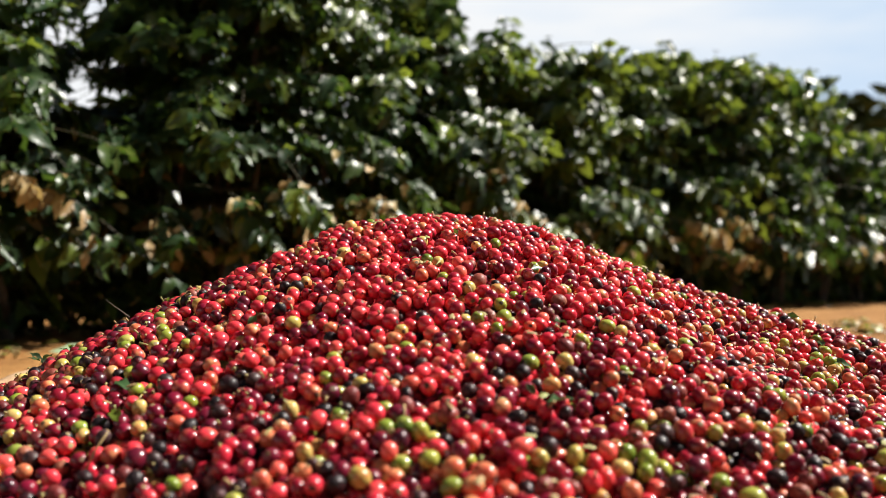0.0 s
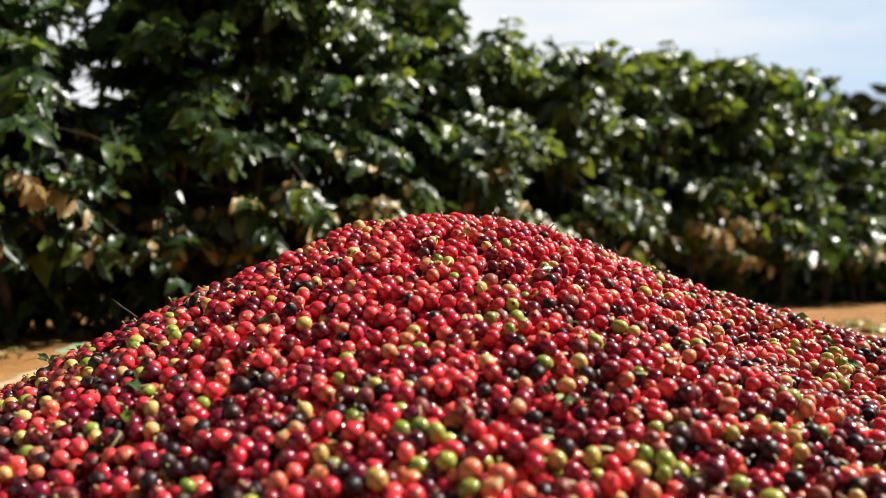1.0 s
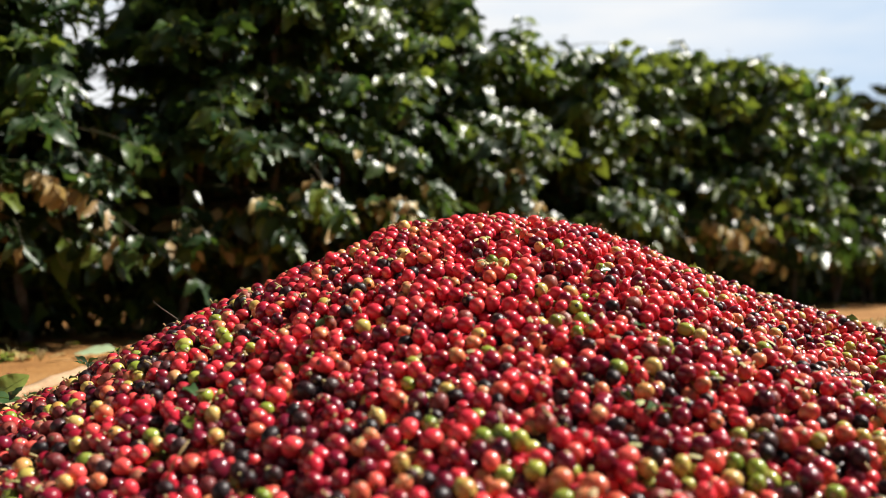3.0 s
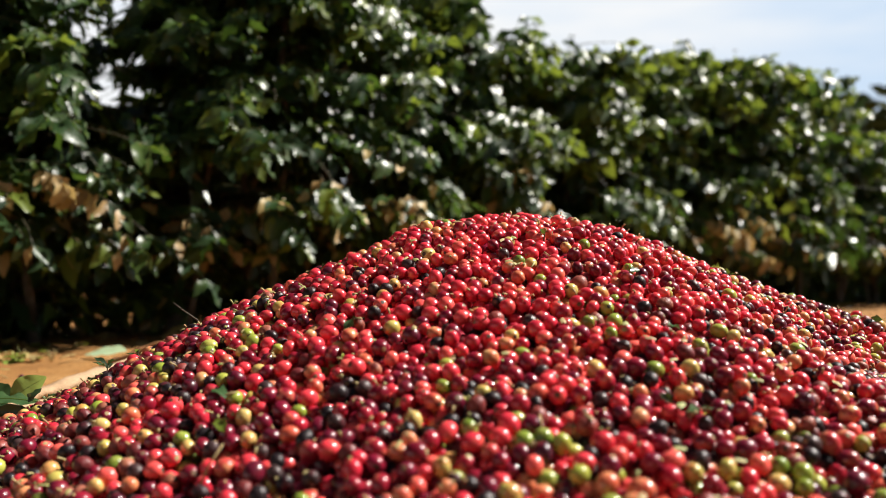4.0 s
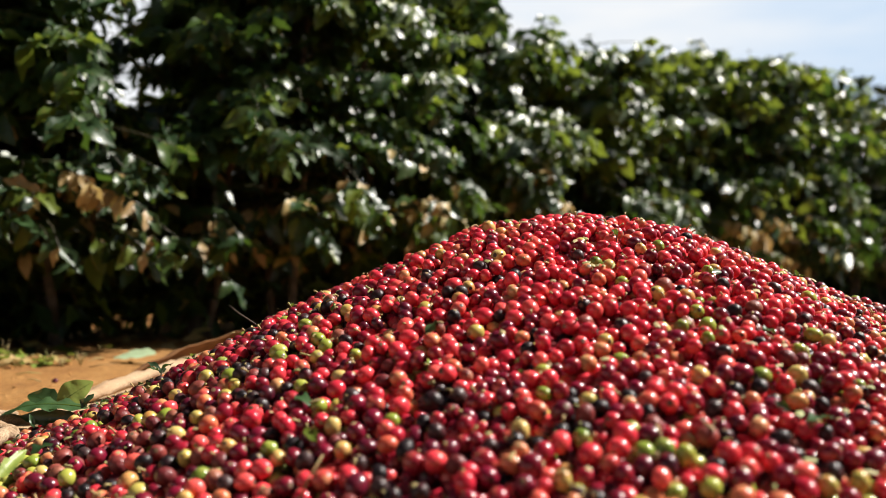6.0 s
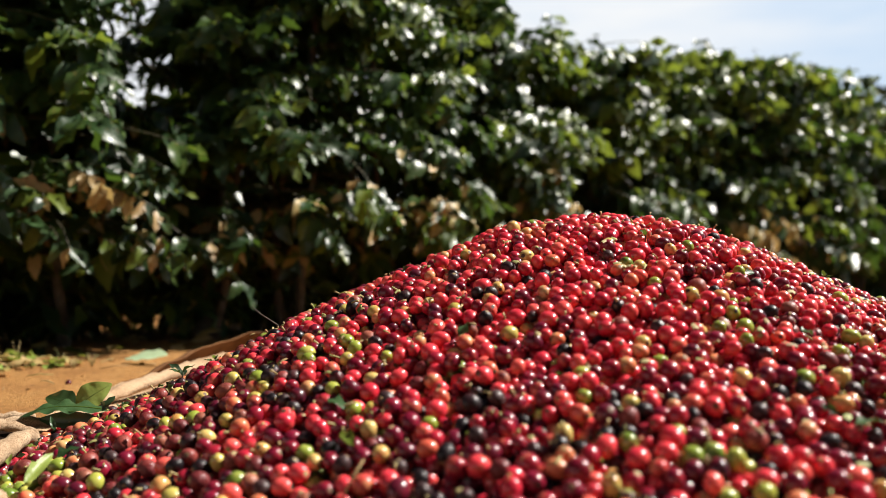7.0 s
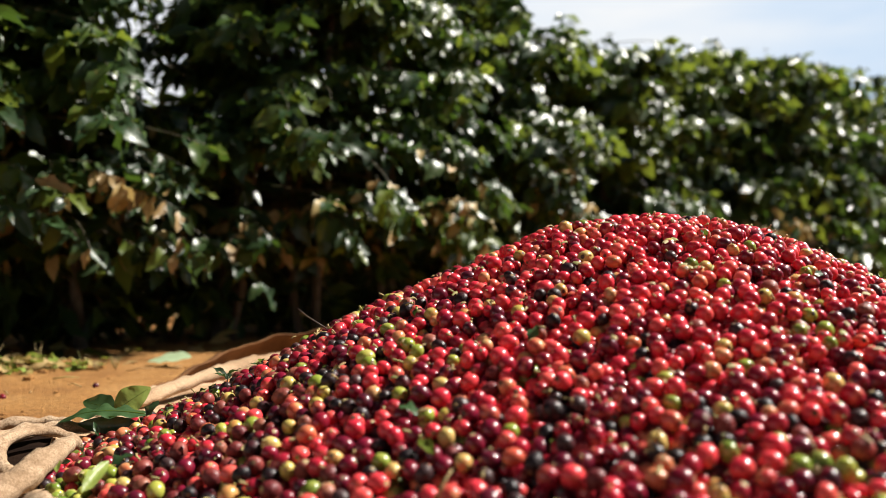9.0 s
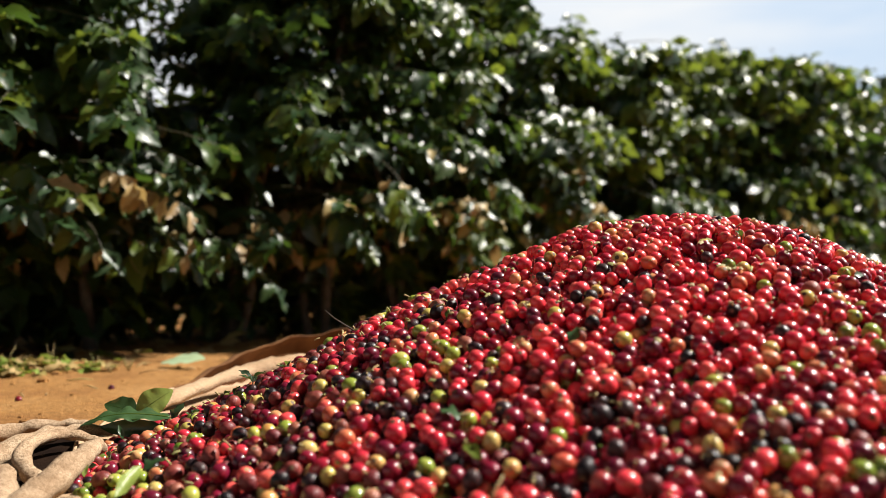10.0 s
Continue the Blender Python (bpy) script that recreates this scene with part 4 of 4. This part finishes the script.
# ================= loose leaves, stalks and litter =================


def place_leaf(name, label, tip_from, tip_to, up, kind, shape, wide=1.0, category="leaf", group=""):
    a, b = Vector(tip_from), Vector(tip_to)
    way = (b - a).normalized()
    xa = way.cross(Vector(up)).normalized()
    za = xa.cross(way)
    size = (b - a).length
    ob = tagged(new(name, LEAF_MESH[shape][kind]), label, category, group)
    ob.matrix_basis = Matrix.Translation(a) @ Matrix((xa, way, za)).transposed().to_4x4() @ Matrix.Diagonal((size * wide, size, size, 1))
    return ob


def wavy_leaf():
    """A broad leaf of length 1 that lies almost flat, its edges scalloped and one half bent down a little."""
    cols, n, v = (-1, -0.82, -0.55, -0.25, 0, 0.3, 0.65, 1), 22, []
    for i in range(n + 1):
        t = i / n
        w = max(0.006, 0.175 * math.sin(math.pi * min(0.995, t + 0.004)) ** 0.62 * (1.06 - 0.22 * t))
        ripple = math.sin(t * 27) * math.sin(math.pi * t)
        for c in cols:
            x = c * w * (1 + 0.12 * ripple * c * c)
            z = 0.045 * math.sin(math.pi * t) - 0.10 * t ** 5 + 0.10 * abs(c) * w - (0.22 * c * c * w if c < 0 else 0.0) + 0.030 * ripple * c * c
            v.append((x, t, z))
    k = len(cols)
    f = [(i * k + c, i * k + c + 1, (i + 1) * k + c + 1, (i + 1) * k + c) for i in range(n) for c in range(k - 1)]
    return joined("leaf", np.array(v), f, np.zeros(len(f), int), np.eye(4)[None], [3], LEAF)


WAVY = [wavy_leaf()] + [joined("leaf", *leaf_template(14, True, d, fo, wa, wi), np.eye(4)[None], [3], LEAF) for d, fo, wa, wi in ((0.20, 0.30, 0.035, 0.74), (0.22, 0.30, 0.022, 0.72))]
WAVY_DROOP = (0.0, 0.20, 0.22)
for base_at, tip_at, up, which, text in (
        ((-0.795, 1.500, 0.046), (-0.932, 1.482, 0.050), (0.06, -0.10, 1.0), 0, "large dark green coffee leaf with wavy edge lying over the sacking"),
        ((-0.866, 1.545, 0.044), (-0.920, 1.548, 0.066), (0.40, -0.65, 0.65), 1, "dark green coffee leaf standing beside the sacking folds"),
        ((-0.862, 1.535, 0.046), (-0.812, 1.545, 0.084), (0.35, -0.80, 0.50), 2, "upright sunlit green coffee leaf beside the cherries")):
    ob = place_leaf("coffee_leaf", text, base_at, tip_at, up, 0, 0)
    ob.data = WAVY[which]
    if which:
        ob.data = ob.data.copy()
        ob.data.polygons.foreach_set("material_index", np.full(len(ob.data.polygons), (0, 0, 6)[which], np.int32))
    rib = [(0.0, t, 0.003 + (0.045 * math.sin(math.pi * t) - 0.10 * t ** 5 if which == 0 else -WAVY_DROOP[which] * t * t)) for t in np.linspace(0.0, 0.94, 9)]
    under(new("midrib", mesh_from("midrib", *tube(rib, [0.009 - 0.007 * t for t in np.linspace(0, 1, 9)], 5), [LEAF[1]])), ob)
place_leaf("coffee_leaf", "small yellow-green coffee leaf on the cherries", (-0.722, 1.060, 0.046), (-0.710, 1.106, 0.070), (0.4, -0.5, 0.7), 6, 2, 0.75)
place_leaf("coffee_leaf", "small bright green leaf standing beside the sacking fold", (-0.820, 1.222, 0.026), (-0.822, 1.228, 0.046), (0.5, -0.7, 0.4), 6, 2, 1.0)
place_leaf("coffee_leaf", "small dark green leaf between the cherries", (-0.712, 1.118, 0.060), (-0.698, 1.140, 0.077), (-0.2, -0.6, 0.7), 0, 1, 1.0)
place_leaf("coffee_leaf", "small dark green leaf beside the sacking", (-0.762, 1.385, 0.066), (-0.752, 1.392, 0.090), (-0.3, -0.8, 0.4), 0, 1, 1.2)
place_leaf("coffee_leaf", "small pale green leaf among the cherries", (-0.826, 1.372, 0.040), (-0.834, 1.376, 0.060), (0.2, -0.6, 0.7), 3, 2, 0.9)
# dark leaf added to fill the shaded gap below the wavy leaf's edge
place_leaf("coffee_leaf", "dark green leaf added as the shade under the wavy coffee leaf", (-0.800, 1.484, 0.032), (-0.905, 1.474, 0.036), (0.0, -1.0, 0.15), 0, 0, 0.62)
fallen = place_leaf("fallen_leaf", "pale green fallen leaf lying on the bare earth", (-1.005, 2.47, 0.018), (-1.13, 2.49, 0.018), (0.45, -0.30, 0.9), 4, 0)
fallen.data = joined("leaf", *leaf_template(10, True, 0.10, 0.10, 0.02, 0.66), np.eye(4)[None], [4], LEAF)


def sprig(at, seed, count, size):
    """A few small leaves on a short green stem."""
    rnd = random.Random(seed)
    tip = tagged(new("leaf_sprig", mesh_from("leaf_sprig", *tube([(0, 0, -0.008), (0.001, 0, size * 0.4), (0.003, 0.001, size * 0.8)], [0.0013, 0.0011, 0.0008], 5), [twig_mat.m])),
                 "small green leaf sprig stuck among the cherries", "sprig", "leaf sprigs on the pile")
    tip.location = at
    for q in range(count):
        e = Euler((rnd.uniform(0.2, 1.1), rnd.gauss(0, 0.4), q * 6.28 / count + rnd.gauss(0, 0.4)))
        leaf = under(new("leaf", LEAF_MESH[rnd.randrange(3)][rnd.choice((0, 3, 1))]), tip)
        leaf.matrix_basis = Matrix.LocRotScale(Vector((0, 0, size * rnd.uniform(0.3, 0.8))), e, Vector((1, 1, 1)) * size * rnd.uniform(0.7, 1.2))


for x, y, count, size in ((-0.655, 1.42, 4, 0.030), (-0.60, 1.40, 3, 0.022), (-0.74, 1.40, 3, 0.020), (-0.82, 1.30, 3, 0.026), (0.34, 1.46, 3, 0.020), (-0.46, 1.45, 2, 0.018), (0.02, 1.30, 2, 0.018)):
    sprig((x, y, float(pile_height(np.float64(x), np.float64(y))) - 0.013 - float(thinning(x))), int(1000 + 100 * x), count, size * 0.75)


def scattered_bits():
    rnd = random.Random(5)
    shown = np.nonzero(CTOP & (CP[:, 1] < 1.7))[0]
    # leaf scraps between the fruit
    for q in range(30):
        i = rnd.choice(shown)
        n = Vector(CN[i])
        p = Vector(CP[i]) + n * (CR[i] + 0.002)
        d = Vector((rnd.gauss(0, 1), rnd.gauss(0, 1), rnd.gauss(0, 0.5)))
        d = (d - n * d.dot(n) * 0.8).normalized()
        place_leaf("leaf_scrap", "small torn coffee leaf lying among the cherries", p, p + d * rnd.uniform(0.018, 0.036), n + Vector((rnd.gauss(0, 0.5), rnd.gauss(0, 0.5), 0)),
                   rnd.choice((0, 3, 0, 3, 1, 3)), rnd.randrange(3), rnd.uniform(0.8, 1.2), "leaf", "leaf scraps on the pile")
    # short fruit stalks
    v, f = [], []
    for q in range(1000):
        i = rnd.choice(shown)
        n = Vector(CN[i])
        d = (n + Vector((rnd.gauss(0, 0.9), rnd.gauss(0, 0.9), rnd.gauss(0, 0.6)))).normalized()
        p = Vector(CP[i]) + d * CR[i] * 0.92
        e = p + (d + Vector((rnd.gauss(0, 0.5), rnd.gauss(0, 0.5), rnd.gauss(0, 0.3)))) * (0.0025 + 0.007 * rnd.random() ** 2)
        tv, tf = tube([p, p.lerp(e, 0.5) + Vector((0.0006, 0, 0.0006)), e], [0.0014, 0.0010, 0.0018], 5)
        o = len(v)
        v += tv
        f += [tuple(k + o for k in face) for face in tf]
    # pale husk flakes caught between the fruit
    hv, hf = [], []
    for q in range(420):
        i = rnd.choice(shown)
        n = Vector(CN[i])
        p = Vector(CP[i]) + n * CR[i] * rnd.uniform(0.55, 1.0) + Vector((rnd.gauss(0, 0.006), rnd.gauss(0, 0.006), 0))
        a = Vector((rnd.gauss(0, 1), rnd.gauss(0, 1), rnd.gauss(0, 1))).cross(n).normalized()
        b = n.cross(a)
        ln, wd, o = rnd.uniform(0.003, 0.0065), rnd.uniform(0.002, 0.004), len(hv)
        for u in (-1, 0, 1):
            for k in (-1, 0, 1):
                hv.append(p + a * (u * ln * rnd.uniform(0.8, 1.2)) + b * (k * wd * (1 - 0.35 * abs(u))) + n * (0.0018 * (1 - abs(k)) + 0.0012 * (1 - abs(u))))
        hf += [tuple(o + r * 3 + c + e for e in (0, 1, 4, 3)) for r in (0, 1) for c in (0, 1)]
    tagged(new("husk_flakes", mesh_from("husk_flakes", hv, hf, [straw.m])), "pale yellow husk flakes caught between the cherries", "husks", kind="stuff")
    tagged(new("fruit_stalks", mesh_from("fruit_stalks", v, f, [straw.m])), "short yellow-green fruit stalks among the cherries", "stalks", kind="stuff")


def twig(points, label, thick=0.0012, mat=None):
    v, f = tube(points, [thick * (1 - 0.6 * i / len(points)) for i in range(len(points))], 6)
    tagged(new("twig", mesh_from("twig", v, f, [mat or bark.m])), label, "twig")


scattered_bits()
twig([(-0.505, 1.40, 0.190), (-0.520, 1.41, 0.198), (-0.534, 1.415, 0.206), (-0.547, 1.41, 0.218)], "thin dry twig sticking out of the cherries")
twig([(-0.349, 0.850, 0.084), (-0.341, 0.852, 0.103), (-0.330, 0.857, 0.120)], "straw-coloured dry stalk among the cherries", 0.0014, straw.m)


def ground_litter():
    rnd = random.Random(11)
    # spilled cherries
    meshes = [joined("cherry", *cherry_template(12, 7), np.eye(4)[None], [k], SKIN) for k in (7, 1, 7)]
    for x, y in ((-1.107, 2.078), (-1.248, 1.945)):
        ob = tagged(new("fallen_cherry", rnd.choice(meshes)), "red coffee cherry dropped on the bare earth", "cherry", "fallen cherries")
        ob.location, ob.scale = (x, y, ground_height(x, y) + 0.003), (0.0070, 0.0070, 0.0070)
        ob.rotation_euler = (rnd.random() * 6, rnd.random() * 6, 0)
    # clods
    v, f = [], []
    for q in range(1600):
        x, y = rnd.uniform(-2.3, 2.8), rnd.uniform(1.5, 4.6)
        if float(pile_height(np.float64(x), np.float64(y))) > -0.05:
            continue
        r = 0.003 + 0.012 * rnd.random() ** 3
        z = ground_height(x, y)
        o = len(v)
        for lat, ring in ((-0.3, 1), (0.5, 0.85)):
            for s in range(6):
                a = s * 1.047 + rnd.random() * 0.4
                v.append((x + r * ring * math.cos(a) * rnd.uniform(0.8, 1.2), y + r * ring * math.sin(a) * rnd.uniform(0.8, 1.2), z + r * lat))
        v.append((x, y, z + r * 0.8))
        for s in range(6):
            t = (s + 1) % 6
            f += [(o + s, o + t, o + 6 + t, o + 6 + s), (o + 6 + s, o + 6 + t, o + 12)]
    tagged(new("soil_clods", mesh_from("soil_clods", v, f, [earth.m], smooth=False)), "crumbly clods of dry orange earth", "soil", kind="stuff")
    v, f = [], []
    for q in range(260):
        x, y = rnd.uniform(-2.0, 2.4), rnd.uniform(1.6, 4.0)
        if float(pile_height(np.float64(x), np.float64(y))) > -0.10:
            continue
        a, ln = rnd.random() * 6.28, rnd.uniform(0.015, 0.07)
        z = ground_height(x, y) + 0.004
        d = Vector((math.cos(a), math.sin(a), rnd.uniform(0, 0.12))) * ln
        p = Vector((x, y, z))
        tv, tf = tube([p, p + d * 0.5 + Vector((0, 0, 0.003)), p + d], [0.0011, 0.0012, 0.0006], 4)
        o = len(v)
        v += tv
        f += [tuple(k + o for k in face) for face in tf]
    tagged(new("straw_bits", mesh_from("straw_bits", v, f, [straw.m])), "dry straw bits strewn on the earth", "straw", kind="stuff")
    # fallen leaves under the hedge
    ms, cs = [], []
    for q in range(420):
        s = rnd.uniform(0, 8.5)
        at = along_row(s)[0] + Vector((0.62, -0.78)) * rnd.gauss(0.0, 0.20)
        if float(pile_height(np.float64(at.x), np.float64(at.y))) > -0.10:
            continue
        p = Vector((at.x, at.y, ground_height(at.x, at.y) + 0.014))
        ms.append(np.array(Matrix.LocRotScale(p, Euler((rnd.gauss(0.1, 0.25), rnd.gauss(0, 0.35), rnd.random() * 6.28)), Vector((1, 1, 1)) * rnd.uniform(0.06, 0.12))))
        cs.append(rnd.choice((2, 2, 5, 1, 0)))
    # darker leaves added to deepen the shade on the earth under the hedge
    for q in range(800):
        at = along_row(rnd.uniform(0, 9.5))[0] + Vector((0.65, -0.76)) * rnd.uniform(-0.35, 0.15)
        if float(pile_height(np.float64(at.x), np.float64(at.y))) > -0.10:
            continue
        p = Vector((at.x, at.y, ground_height(at.x, at.y) + 0.010))
        ms.append(np.array(Matrix.LocRotScale(p, Euler((rnd.gauss(0.05, 0.15), rnd.gauss(0, 0.2), rnd.random() * 6.28)), Vector((1.2, 1, 1)) * rnd.uniform(0.05, 0.11))))
        cs.append(rnd.choice((5, 5, 5, 5, 2)))
    tagged(new("leaf_litter", joined("leaf_litter", *LEAF_FAR[1], np.array(ms), cs, LEAF)), "brown leaf litter under the hedge, with darker leaves standing in for shade", "leaf litter", kind="stuff")


ground_litter()


def weed(x, y, size, seed, dry=False):
    rnd = random.Random(seed)
    ms, cs = [], []
    for q in range(26):
        p = Vector((rnd.gauss(0, 0.35), rnd.gauss(0, 0.25), 0.03 + 0.25 * rnd.random())) * size
        e = Euler((rnd.uniform(-0.2, 0.6), rnd.gauss(0, 0.3), rnd.random() * 6.28))
        ms.append(np.array(Matrix.LocRotScale(p, e, Vector((1.2, 1, 1)) * size * rnd.uniform(0.3, 0.6))))
        cs.append(rnd.choice((1, 1, 2, 2, 6, 2)) if not dry else 2)
    plant = tagged(new("weed"), "low green and yellow weed growing on the bare earth" if not dry else "dry straw-coloured grass tuft on the bare earth", "weed", "weeds by the hedge")
    plant.location = (x, y, ground_height(x, y))
    if not dry:
        under(new("foliage", joined("foliage", *LEAF_FINE[1], np.array(ms), cs, LEAF)), plant)
    v, f = [], []
    for q in range(18 if dry else 3):
        a = rnd.random() * 6.28
        tip = Vector((math.cos(a) * rnd.uniform(0.1, 0.5), math.sin(a) * rnd.uniform(0.1, 0.5), rnd.uniform(0.3, 0.8))) * size
        tv, tf = tube([(0, 0, -0.005), tip * 0.5 + Vector((0, 0, 0.1 * size)), tip], [0.0008, 0.0007, 0.0003], 4)
        o = len(v)
        v += tv
        f += [tuple(k + o for k in face) for face in tf]
    under(new("stem", mesh_from("stem", v, f, [straw.m])), plant)


for k, (x, y, sz) in enumerate(((-1.50, 2.40, 0.12), (-1.40, 2.44, 0.10), (-1.29, 2.46, 0.085), (-1.62, 2.36, 0.13), (-1.45, 2.32, 0.07), (1.85, 3.95, 0.12), (1.75, 3.6, 0.10))):
    weed(x, y, sz, 50 + k)
weed(-1.224, 2.384, 0.035, 71, True)
weed(-1.19, 2.42, 0.045, 72, True)
